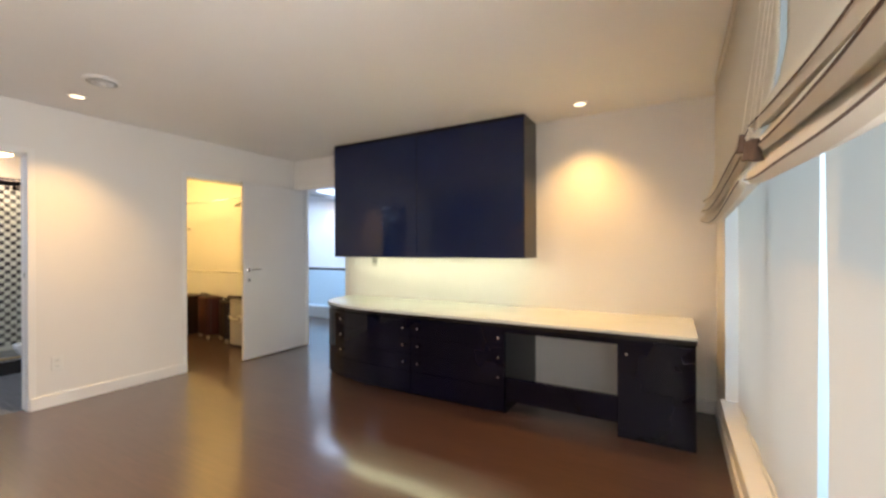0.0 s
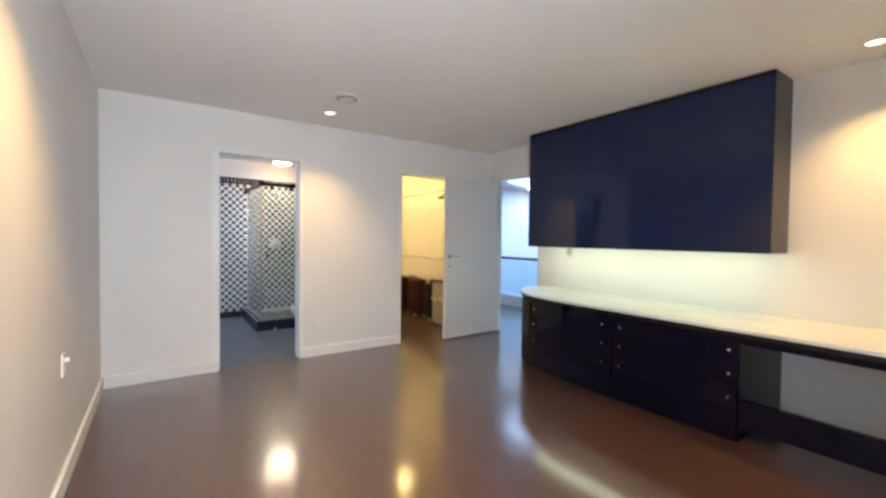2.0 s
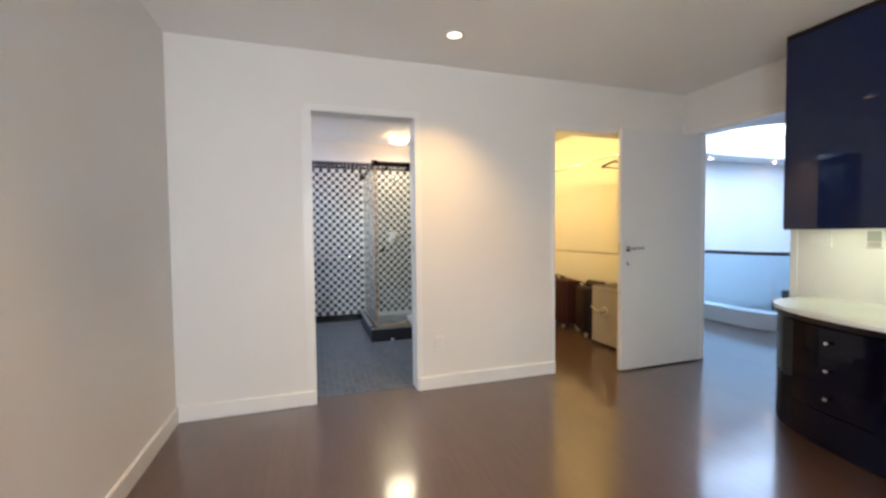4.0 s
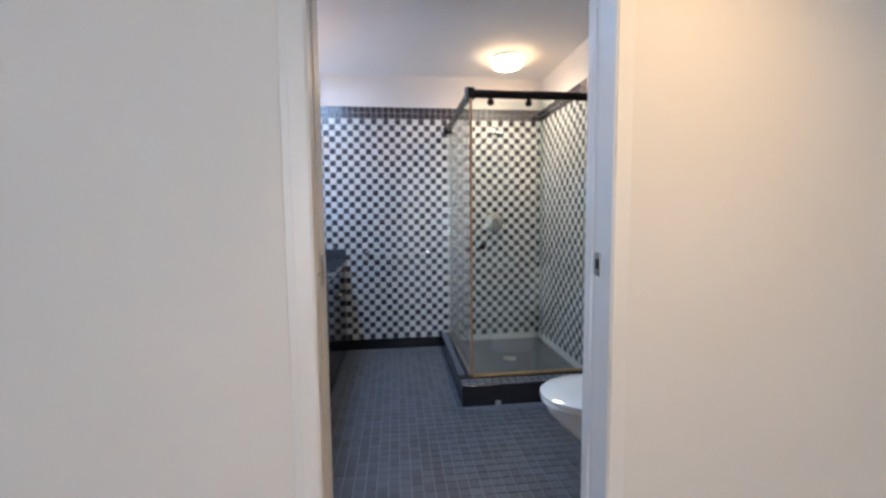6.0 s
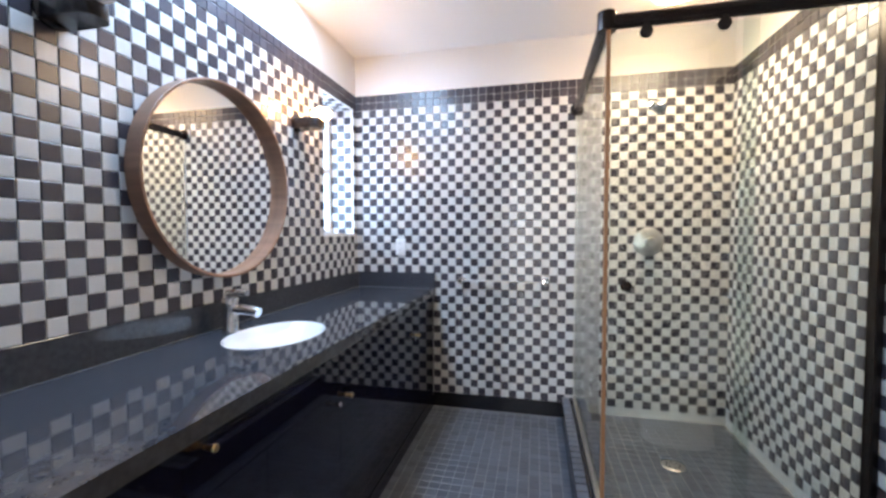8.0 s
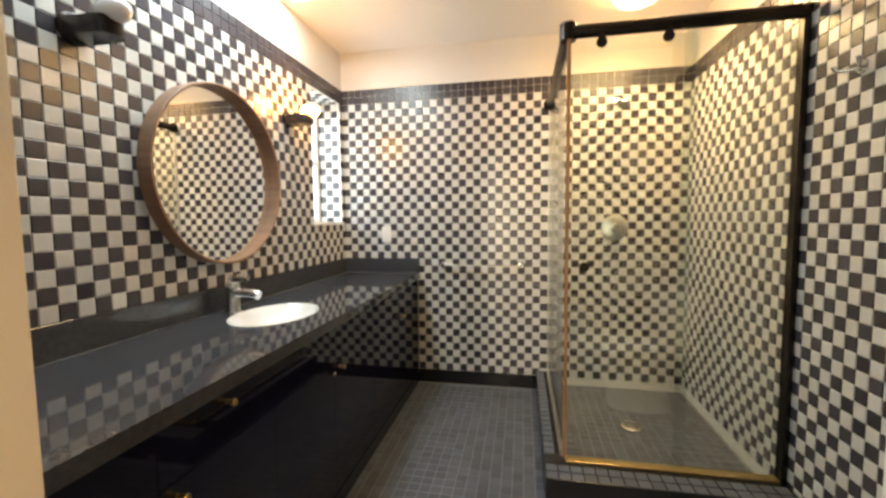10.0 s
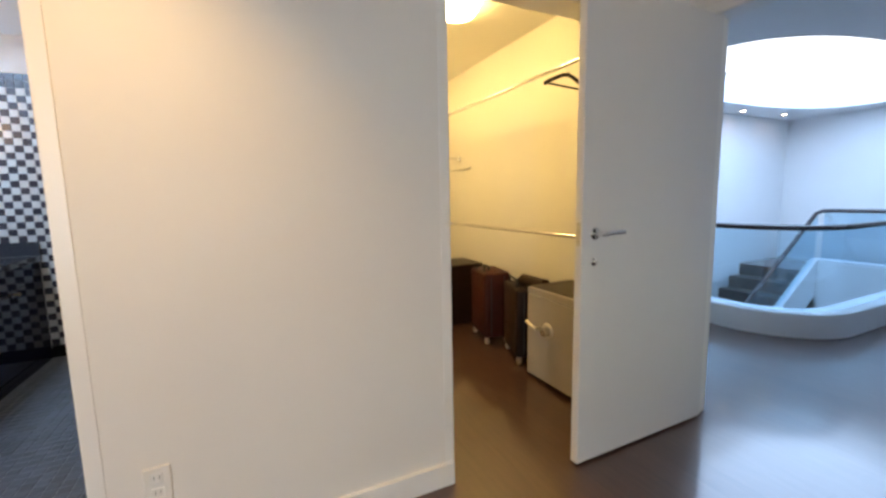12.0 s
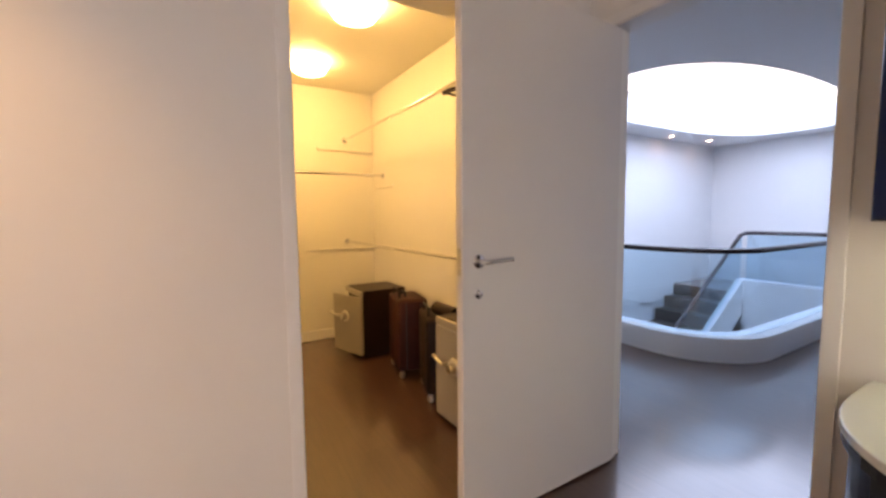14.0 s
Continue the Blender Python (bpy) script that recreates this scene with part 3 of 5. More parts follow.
CBX, CBY0, CBY1, CBZ = 2.972, -3.312, -1.079, 1.194
cab = thing("wall_cabinet", "black wall cabinet with glossy navy glass doors reaching the ceiling", "cabinet")
CZ1 = CEIL - 0.004
part("side_panel", boxes((CBX, XR - 0.003, CBY0, CBY0 + 0.022, CBZ, CZ1), bevel=0.0015), CARCASS, cab)
part("side_panel", boxes((CBX, XR - 0.003, CBY1 - 0.022, CBY1, CBZ, CZ1), bevel=0.0015), CARCASS, cab)
part("top_panel", boxes((CBX, XR - 0.003, CBY0 + 0.022, CBY1 - 0.022, CZ1 - 0.022, CZ1)), CARCASS, cab)
part("bottom_panel", boxes((CBX, XR - 0.003, CBY0 + 0.022, CBY1 - 0.022, CBZ + 0.05, CBZ + 0.072)), CARCASS, cab)
part("light_rail", boxes((CBX, CBX + 0.02, CBY0 + 0.022, CBY1 - 0.022, CBZ, CBZ + 0.05)), NAVYGLASS, cab)
part("bottom_rail", boxes((CBX + 0.001, CBX + 0.014, CBY0 + 0.022, CBY1 - 0.022, CBZ + 0.072, CBZ + 0.11), bevel=0.001), NAVYGLASS, cab)
part("back_panel", boxes((XR - 0.012, XR - 0.004, CBY0 + 0.022, CBY1 - 0.022, CBZ + 0.072, CZ1 - 0.022)), CARCASS, cab)
part("divider", boxes((CBX + 0.012, XR - 0.012, -2.207, -2.185, CBZ + 0.072, CZ1 - 0.022)), CARCASS, cab)
for y0, y1 in ((CBY0 + 0.022, -2.207), (-2.185, CBY1 - 0.022)):
    part("shelf", boxes((CBX + 0.03, XR - 0.012, y0, y1, 1.90, 1.922), bevel=0.001), CARCASS, cab)
    part("shelf_lip", boxes((CBX + 0.024, CBX + 0.03, y0, y1, 1.905, 1.925)), STEEL, cab, "thin steel shelf lip")
for y0, y1 in ((CBY0 + 0.003, -2.198), (-2.194, CBY1 - 0.003)):
    part("glass_door", boxes((CBX - 0.006, CBX - 0.001, y0, y1, CBZ + 0.004, CZ1 - 0.03), bevel=0.001), NAVYGLASS, cab, "glossy navy glass door")
strip = thing("under_cabinet_light", "bright LED strip under the wall cabinet", "light")
part("housing", boxes((3.06, 3.12, CBY0 + 0.06, CBY1 - 0.06, CBZ + 0.034, CBZ + 0.049)), PLASTIC, strip)
part("diffuser", boxes((3.065, 3.115, CBY0 + 0.065, CBY1 - 0.065, CBZ + 0.026, CBZ + 0.034)), LEDGLOW, strip, "glowing pale diffuser")


def outlet(at, rz, label, name="outlet", w=0.072, h=0.115):
    """A plate that faces -y before it is turned."""
    o = thing(name, label, "outlet" if name == "outlet" else "switch", at=at, rz=rz)
    part("plate", boxes((-w / 2, w / 2, -0.009, -0.0005, -h / 2, h / 2), bevel=0.0025), PLASTIC, o)
    if name == "outlet":
        for z in (-0.024, 0.024):
            r = part("receptacle", boxes((-0.017, 0.017, -0.011, -0.0085, z - 0.016, z + 0.016), bevel=0.003), PLASTIC, o)
            part("slot", boxes((-0.008, -0.006, -0.0116, -0.0109, z - 0.004, z + 0.006)), RUBBER, r)
            part("slot", boxes((0.006, 0.008, -0.0116, -0.0109, z - 0.004, z + 0.006)), RUBBER, r)
    else:
        n = max(1, round(w / 0.06))
        for i in range(n):
            x = (i - (n - 1) / 2) * 0.046
            part("rocker", boxes((x - 0.016, x + 0.016, -0.0135, -0.0085, -0.033, 0.033), bevel=0.002), PLASTIC, o)
    return o


outlet((0.897, 0.0, 0.345), 0, "white wall outlet above the baseboard")
lo = outlet((XL, -1.57, 0.618), 90, "white wall outlet with a small white plug in it")
part("plug", boxes((-0.009, 0.009, -0.030, -0.0075, 0.012, 0.034), bevel=0.004), PLASTIC, lo, "white plug-in adapter")
outlet((XR, -1.105, 1.13), -90, "white rocker switch plate beside the hall door", "light_switch", 0.115, 0.115)
th = thing("thermostat", "small framed grey wall control under the cabinet", "thermostat", at=(XR, -1.385, 1.13), rz=-90)
part("frame", boxes((-0.045, 0.045, -0.016, -0.0005, -0.06, 0.06), bevel=0.004), PLASTIC, th)
part("display", boxes((-0.034, 0.034, -0.018, -0.0155, -0.015, 0.048), bevel=0.001), GREYPL, th, "grey display")
part("cover", boxes((-0.034, 0.034, -0.0185, -0.0155, -0.048, -0.018), bevel=0.001), STEEL, th)

# the last two fixtures are added too, over the unseen beams
for dx, dy, dw in DOWNLIGHTS:
    dl = thing("downlight", "round recessed ceiling downlight glowing warm", "downlight", "recessed downlights", at=(dx, dy, CEIL))
    part("trim_ring", lathe([(0.046, -0.0005), (0.062, -0.0005), (0.064, -0.004), (0.058, -0.008), (0.046, -0.006), (0.046, -0.0005)], 32), PLASTIC, dl, "", True)
    part("lamp", lathe([(0.0, -0.003), (0.045, -0.003), (0.045, -0.001), (0.0, -0.001)], 28), LAMPGLOW, dl, "glowing lamp", True)
vent = thing("ceiling_vent", "round white ceiling air vent", "vent", at=(0.838, -1.003, CEIL))
part("outer_ring", lathe([(0.06, -0.001), (0.105, -0.001), (0.108, -0.006), (0.098, -0.016), (0.07, -0.022), (0.06, -0.012), (0.06, -0.001)], 40), PLASTIC, vent, "", True)
part("backing", lathe([(0.0, -0.002), (0.06, -0.002), (0.06, -0.001), (0.0, -0.001)], 32), RUBBER, vent)
# no real opening: a grey band on the ring paints the gap's shade
part("slot", lathe([(0.068, -0.0232), (0.088, -0.0190), (0.088, -0.0175), (0.068, -0.0215), (0.068, -0.0232)], 40), GREYPL, vent, "grey band standing for the shaded gap round the vent", True)
for r in (0.048, 0.032):
    part("louvre", lathe([(r - 0.006, -0.012), (r + 0.004, -0.022), (r + 0.006, -0.020), (r - 0.004, -0.010), (r - 0.006, -0.012)], 32), PLASTIC, vent, "", True)
part("centre_cap", lathe([(0.0, -0.026), (0.018, -0.024), (0.020, -0.018), (0.0, -0.014)], 24), PLASTIC, vent, "", True)
part("strut", boxes((-0.06, 0.06, -0.003, 0.003, -0.012, -0.004)), PLASTIC, vent)
# ---- bathroom shell ----
P = 0.0521                    # tile module
TZ0 = 0.098                   # foot of the checker
ROWS = 38
TZ1 = TZ0 + P * ROWS          # head of the checker; two rows of border above
TZ2 = TZ1 + 2 * P
YB0 = WT + 0.004
WNY0, WNY1, WNZ0, WNZ1 = BY1 - 9 * P, BY1 - 1 * P, TZ0 + 21 * P, TZ1    # bathroom window
SKX0, SKX1, SKY0, SKY1 = -0.80, -0.42, 0.75, 2.02                      # bathroom skylight

floor_bath = structure("floor_bathroom", boxes((BX0 - 0.2, BX1 + 0.1, 0.104, BY1 + 0.1, -0.12, -0.003)), DARKGROUT, "dark mosaic tile floor with pale joints", "floor")
wall_bn = structure("wall_bath_north", boxes((BX0 - 0.3, BX1 + 0.1, BY1 + 0.006, BY1 + 0.15, 0, CEIL + 0.12)), WALL, "bathroom wall in black and white checker tile under white paint")
wall_bw = structure("wall_bath_west", pierced("x", BX0 - 0.25, BX0 - 0.006, WT, BY1 + 0.006, 0, CEIL + 0.12, [(WNY0, WNY1, WNZ0, WNZ1)]), WALL, "bathroom wall in black and white checker tile with a small window")
wall_be = structure("wall_bath_east", boxes((BX1 + 0.006, BX1 + 0.1, WT, BY1 + 0.006, 0, CEIL + 0.12)), WALL, "bathroom wall in black and white checker tile beside the shower")
wall_bs = structure("wall_bath_south", pierced("y", WT, YB0, BX0 - 0.006, BX1 + 0.006, 0, TZ2, [(BD0 - 0.03, BD1 + 0.03, -1, DH + 0.03)]), GROUT, "inner side of the bathroom doorway wall in checker tile")
structure("ceiling_bathroom", pierced("z", CEIL, CEIL + 0.12, BX0 - 0.006, BX1 + 0.006, WT, BY1 + 0.006, [(SKX0, SKX1, SKY0, SKY1)]), CEILING, "white bathroom ceiling with a skylight well", "ceiling")
part("grout_bed", boxes((BX0, BX1, BY1, BY1 + 0.006, 0, TZ2)), GROUT, wall_bn)
part("grout_bed", pierced("x", BX0 - 0.006, BX0, YB0, BY1, 0, TZ2, [(WNY0, WNY1, WNZ0, WNZ1)]), GROUT, wall_bw)
part("grout_bed", boxes((BX1, BX1 + 0.006, YB0, BY1, 0, TZ2)), GROUT, wall_be)

well = thing("skylight_1", "skylight well with clear glass over the bathroom", "skylight", kind="structure")
part("well_wall", pierced("z", CEIL + 0.12, CEIL + 0.42, SKX0 - 0.03, SKX1 + 0.03, SKY0 - 0.03, SKY1 + 0.03, [(SKX0, SKX1, SKY0, SKY1)]), CEILING, well)
pn = part("pane", boxes((SKX0 - 0.02, SKX1 + 0.02, SKY0 - 0.02, SKY1 + 0.02, CEIL + 0.45, CEIL + 0.458)), WINDOWGLASS, well)
pn.visible_shadow = False

bwin = thing("window_2", "small white framed bathroom window in a tiled recess", "window", kind="structure")
wx0, wx1 = BX0 - 0.23, BX0 - 0.17
wm = (WNZ0 + WNZ1) / 2
part("window_frame", boxes((wx0, wx1, WNY0, WNY0 + 0.04, WNZ0, WNZ1), (wx0, wx1, WNY1 - 0.04, WNY1, WNZ0, WNZ1), (wx0, wx1, WNY0 + 0.04, WNY1 - 0.04, WNZ0, WNZ0 + 0.04),
                           (wx0, wx1, WNY0 + 0.04, WNY1 - 0.04, WNZ1 - 0.04, WNZ1), (wx0, wx1 + 0.01, WNY0 + 0.04, WNY1 - 0.04, wm - 0.02, wm + 0.02)), VINYL, bwin, "white vinyl window frame")
for z0, z1 in ((WNZ0 + 0.04, wm - 0.02), (wm + 0.02, WNZ1 - 0.04)):
    pn = part("pane", boxes((wx0 + 0.02, wx0 + 0.026, WNY0 + 0.04, WNY1 - 0.04, z0, z1)), WINDOWGLASS, bwin)
    pn.visible_shadow = False
part("window_sill", boxes((wx1, BX0 + 0.016, WNY0 - 0.01, WNY1 + 0.01, WNZ0 - 0.004, WNZ0 + 0.014), bevel=0.003), TRIM, bwin)

# ---- fittings of the bathroom ----
VX, VTOP, VY0 = -0.276, 0.826, YB0 + 0.012
vanity = thing("vanity_cabinet", "glossy black vanity cabinet under the long counter", "cabinet")
part("carcass", boxes((BX0 + 0.006, VX - 0.02, VY0, BY1 - 0.008, 0.004, VTOP - 0.18), (BX0 + 0.006, VX - 0.021, VY0, VY0 + 0.018, VTOP - 0.1795, VTOP - 0.044), (VX - 0.04, VX - 0.021, VY0 + 0.019, BY1 - 0.009, VTOP - 0.1795, VTOP - 0.044)), VANITY, vanity)
part("toe_board", boxes((VX - 0.02, VX + 0.003, VY0, BY1 - 0.012, 0.001, 0.072)), VANITY, vanity)
edges = [VY0, 0.525, 0.94, 1.35, 1.80, 2.26, BY1 - 0.010]
for i, (y0, y1) in enumerate(zip(edges, edges[1:])):
    pieces = [(0.075, 0.640), (0.642, VTOP - 0.046)]
    for j, (z0, z1) in enumerate(pieces):
        f = part("drawer_front" if j else "cabinet_door", boxes((VX - 0.02, VX, y0 + 0.001, y1 - 0.001, z0, z1), bevel=0.0006), VANITY, vanity, "glossy black lacquered front")
        if j and i != 1:
            continue
        ky = 0.735 if j else (y1 - 0.045 if i % 2 == 0 else y0 + 0.045)
        if not j and i in (1, 2):
            ky = y0 + 0.045 if i == 1 else y1 - 0.045
        part("knob", lathe([(0.0, 0.030), (0.008, 0.0295), (0.010, 0.026), (0.0065, 0.012), (0.006, 0.0)], 14, pose(VX, ky, 0.75 if j else 0.605, 0, 90, 0)), BRASS if i % 2 else CHROME, f, "small metal knob", True)

SKC, SKR = (-0.545, 1.37), (0.165, 0.215)


def counter_mesh():
    """Stone top with an oval cut for the basin."""
    x0, x1, y0, y1 = BX0 + 0.005, VX + 0.016, VY0, BY1 - 0.006
    outer = [(x0, y0), (x1, y0), (x1, y1), (x0, y1)]
    inner = [(SKC[0] + SKR[0] * math.cos(a), SKC[1] + SKR[1] * math.sin(a)) for a in [2 * math.pi * k / 40 for k in range(40)]]
    return holed_sheet(outer, inner, VTOP - 0.042, VTOP)


def holed_sheet(outer, inner, z0, z1):
    """A flat slab with one hole, from two plan outlines."""
    bm = bmesh.new()
    loops = []
    for pts in (outer, inner):
        vs = [bm.verts.new((x, y, z1)) for x, y in pts]
        loops.append(vs)
        for i in range(len(vs)):
            bm.edges.new((vs[i], vs[(i + 1) % len(vs)]))
    bmesh.ops.triangle_fill(bm, use_beauty=True, edges=bm.edges[:], normal=(0, 0, 1))
    top = bm.faces[:]
    low = {}
    for vs in loops:
        for v in vs:
            low[v] = bm.verts.new((v.co.x, v.co.y, z0))
    for f in top:
        bm.faces.new([low[v] for v in reversed(f.verts)])
    for vs in loops:
        n = len(vs)
        for i in range(n):
            bm.faces.new((vs[i], vs[(i + 1) % n], low[vs[(i + 1) % n]], low[vs[i]]))
    bmesh.ops.recalc_face_normals(bm, faces=bm.faces[:])
    return bm


counter = thing("vanity_counter", "long polished black stone counter with a backsplash", "counter")
part("slab", counter_mesh(), STONE, counter)
part("backsplash", boxes((BX0 + 0.005, BX0 + 0.025, VY0, BY1 - 0.008, VTOP + 0.001, 0.935), bevel=0.0015), STONE, counter)
part("backsplash", boxes((BX0 + 0.026, VX + 0.016, BY1 - 0.028, BY1 - 0.008, VTOP + 0.001, 0.935), bevel=0.0015), STONE, counter)
part("sealant", boxes((BX0 + 0.025, BX0 + 0.0265, VY0, BY1 - 0.03, VTOP + 0.0005, VTOP + 0.002)), DARKGROUT, counter)
part("sealant", boxes((BX0 + 0.03, VX + 0.014, BY1 - 0.030, BY1 - 0.028, VTOP + 0.0005, VTOP + 0.002)), DARKGROUT, counter)

basin = thing("wash_basin", "white oval porcelain basin set in the counter", "basin")
bm = lathe([(0.0, -0.16), (0.45, -0.152), (0.80, -0.12), (0.96, -0.06), (1.0, -0.002), (1.012, 0.0012), (1.010, 0.002), (1.0, 0.0024), (0.985, -0.001), (0.90, -0.028), (0.70, -0.058), (0.40, -0.072), (0.10, -0.075), (0.0, -0.075)], 48)
bmesh.ops.transform(bm, matrix=Matrix.Translation((SKC[0], SKC[1], VTOP)) @ Matrix.Diagonal((SKR[0] * 0.992, SKR[1] * 0.992, 1, 1)), verts=bm.verts)
part("bowl", bm, PORCELAIN, basin, "", True)
part("drain", lathe([(0.0, 0.004), (0.018, 0.004), (0.022, 0.0), (0.0, 0.0)], 20, pose(SKC[0], SKC[1], VTOP - 0.0745)), CHROME, basin, "chrome drain", True)

tap = thing("basin_tap", "chrome single lever basin tap", "tap", at=(-0.748, 1.37, VTOP))
part("body", lathe([(0.0, 0.0), (0.034, 0.0), (0.034, 0.007), (0.030, 0.016), (0.029, 0.10), (0.031, 0.122), (0.027, 0.132), (0.0, 0.134)], 24), CHROME, tap, "", True)
part("spout", tube([(0.0, 0, 0.086), (0.05, 0, 0.088), (0.10, 0, 0.084), (0.125, 0, 0.078)], 0.020, 14), CHROME, tap, "", True)
part("lever", tube([(-0.012, 0, 0.132), (-0.01, 0, 0.150), (0.035, 0, 0.154), (0.075, 0, 0.152)], 0.014, 10), CHROME, tap, "", True)

mir = thing("round_mirror", "round mirror in a deep walnut hoop frame", "mirror", at=(BX0 + 0.004, 1.425, 1.42), rz=0)
turn = pose(0, 0, 0, 0, 90, 0)
part("frame", lathe([(0.377, 0.0), (0.385, 0.0), (0.387, 0.060), (0.385, 0.062), (0.378, 0.062), (0.376, 0.060), (0.374, 0.02), (0.377, 0.0)], 96, turn), WALNUT, mir, "bent walnut hoop", True)
part("glass", lathe([(0.0, 0.016), (0.374, 0.016), (0.374, 0.010), (0.0, 0.010)], 96, turn), MIRROR, mir, "silvered mirror glass")


def wall_sconce(y, label, glass_mat, glass_label):
    """A dark half-open cup on a back plate, with a frosted glass lamp lying in it."""
    w = thing("wall_sconce", label, "lamp", "sconces beside the round mirror", at=(BX0 + 0.004, y, 1.80))
    part("back_plate", lathe([(0.0, 0.018), (0.040, 0.016), (0.048, 0.008), (0.048, 0.0), (0.0, 0.0)], 28, turn), BRONZE, w, "", True)
    r, tip = 0.040, 0.125
    arc = [(tip + r * math.cos(a), r * math.sin(a)) for a in [math.radians(k) for k in range(-90, 91, 12)]]
    part("cup", prism([(0.012, r), (0.012, -r), *arc], -0.034, 0.020, bevel=0.004), BRONZE, w, "dark bronze open cup", True)
    bm = lathe([(0.0, -0.056), (0.020, -0.049), (0.032, -0.030), (0.036, 0.0), (0.032, 0.030), (0.020, 0.049), (0.0, 0.056)], 24, pose(0.148, 0, 0.038, 0, 90, 0))
    part("glass_shade", bm, glass_mat, w, glass_label, True)
    return w


wall_sconce(1.99, "dark bronze wall sconce with a glowing glass lamp", SCONCEGLOW, "glowing frosted glass")
wall_sconce(0.86, "dark bronze wall sconce with its glass lamp unlit", PORCELAIN, "white frosted glass, unlit")

dome = thing("ceiling_light", "round glowing flush ceiling light in the bathroom", "lamp", at=(1.08, 2.25, CEIL))
part("base", lathe([(0.0, -0.001), (0.125, -0.001), (0.125, -0.02), (0.115, -0.025), (0.0, -0.025)], 36), PLASTIC, dome, "", True)
part("diffuser", lathe([(0.118, -0.026), (0.122, -0.045), (0.105, -0.075), (0.06, -0.092), (0.0, -0.097)], 36), BATHGLOW, dome, "glowing opal glass", True)

bar = thing("towel_bar", "chrome towel bar with round end posts", "towel bar")
for x in (-0.075, 0.478):
    part("end_post", lathe([(0.0, 0.06), (0.016, 0.058), (0.020, 0.05), (0.014, 0.035), (0.012, 0.012), (0.026, 0.008), (0.026, 0.0), (0.0, 0.0)], 24, pose(x, BY1 - 0.004, 0.892, 90, 0, 0)), CHROME, bar, "", True)
part("rod", tube([(-0.075, BY1 - 0.046, 0.892), (0.478, BY1 - 0.046, 0.886)], 0.0065, 10), STEEL, bar, "", True)
outlet((-0.512, BY1 - 0.004, 1.112), 0, "white wall outlet on the checker tile above the counter")

# shower
CXO, CYO, CW, CH = 0.586, 1.506, 0.15, 0.136
tray = thing("shower_tray", "dark tiled shower tray with a raised curb", "shower tray")
part("curb", boxes((CXO, BX1 - 0.006, CYO, CYO + CW + 0.03, 0.0, CH), bevel=0.003), BASETILE, tray, "black tiled front curb")
part("curb", boxes((CXO, CXO + CW, CYO + CW + 0.031, BY1 - 0.006, 0.0, CH), bevel=0.003), BASETILE, tray, "black tiled side curb")
part("floor_slab", boxes((CXO + CW, BX1 - 0.006, CYO + CW + 0.031, BY1 - 0.006, 0.0, 0.045)), DARKGROUT, tray)
dr = part("drain", lathe([(0.0, 0.003), (0.05, 0.003), (0.055, 0.0), (0.0, 0.0)], 32, pose(1.09, 2.19, 0.052)), STEEL, tray, "round steel floor drain", True)
for k in range(8):
    a = k * math.pi / 4
    part("drain_hole", lathe([(0.0, 0.0006), (0.006, 0.0006), (0.006, 0.0), (0.0, 0.0)], 10, pose(1.09 + 0.03 * math.cos(a), 2.19 + 0.03 * math.sin(a), 0.0551)), RUBBER, dr)
part("weep_outlet", boxes((0.80, 0.835, CYO - 0.006, CYO - 0.0005, 0.0, 0.03), bevel=0.002), STEEL, tray, "small metal outlet")

GX, GY, GZ = 0.668, 1.652, 1.99
enc = thing("shower_enclosure", "glass shower enclosure with a dark bronze frame", "shower enclosure")
part("header_rail", tube([(GX - 0.02, GY, GZ), (BX1 - 0.006, GY, GZ)], 0.027, 16), BRONZE, enc, "round bronze header rail", True)
part("header_rail", tube([(GX, GY + 0.02, GZ), (GX, BY1 - 0.006, GZ)], 0.027, 16), BRONZE, enc, "round bronze header rail", True)
part("corner_joint", lathe([(0.0, 0.034), (0.034, 0.034), (0.034, -0.034), (0.0, -0.034)], 20, pose(GX, GY, GZ)), BRONZE, enc, "", True)
part("wall_flange", lathe([(0.0, 0.012), (0.04, 0.012), (0.044, 0.0), (0.0, 0.0)], 24, pose(GX, BY1 - 0.006, GZ, 90, 0, 0)), BRONZE, enc, "", True)
part("wall_post", boxes((BX1 - 0.03, BX1 - 0.006, GY - 0.02, GY + 0.02, CH + 0.001, GZ - 0.024), bevel=0.002), BRONZE, enc, "dark bronze wall channel")
part("side_glass", boxes((GX - 0.004, GX + 0.004, GY + 0.03, BY1 - 0.012, CH + 0.012, GZ - 0.026)), GREENGLASS, enc, "clear fixed side panel")
part("side_channel", boxes((GX - 0.010, GX + 0.010, GY + 0.03, BY1 - 0.006, CH + 0.001, CH + 0.016)), STEEL, enc)
part("side_post", boxes((GX - 0.008, GX + 0.008, BY1 - 0.0115, BY1 - 0.007, CH + 0.017, GZ - 0.028), bevel=0.001), STEEL, enc)
sd = part("sliding_door", boxes((GX + 0.008, 1.16, GY - 0.014, GY - 0.006, CH + 0.022, GZ - 0.045)), CLEAR, enc, "clear sliding glass door")
part("edge_seal", boxes((GX - 0.002, GX + 0.012, GY - 0.018, GY - 0.002, CH + 0.020, GZ - 0.032), bevel=0.001), COPPER, sd, "copper brown edge strip")
part("door_knob", lathe([(0.0, 0.036), (0.018, 0.034), (0.021, 0.022), (0.013, 0.008), (0.013, 0.0)], 20, pose(0.742, GY - 0.014, 1.013, 90, 0, 0)), BRONZE, sd, "round dark bronze knob", True)
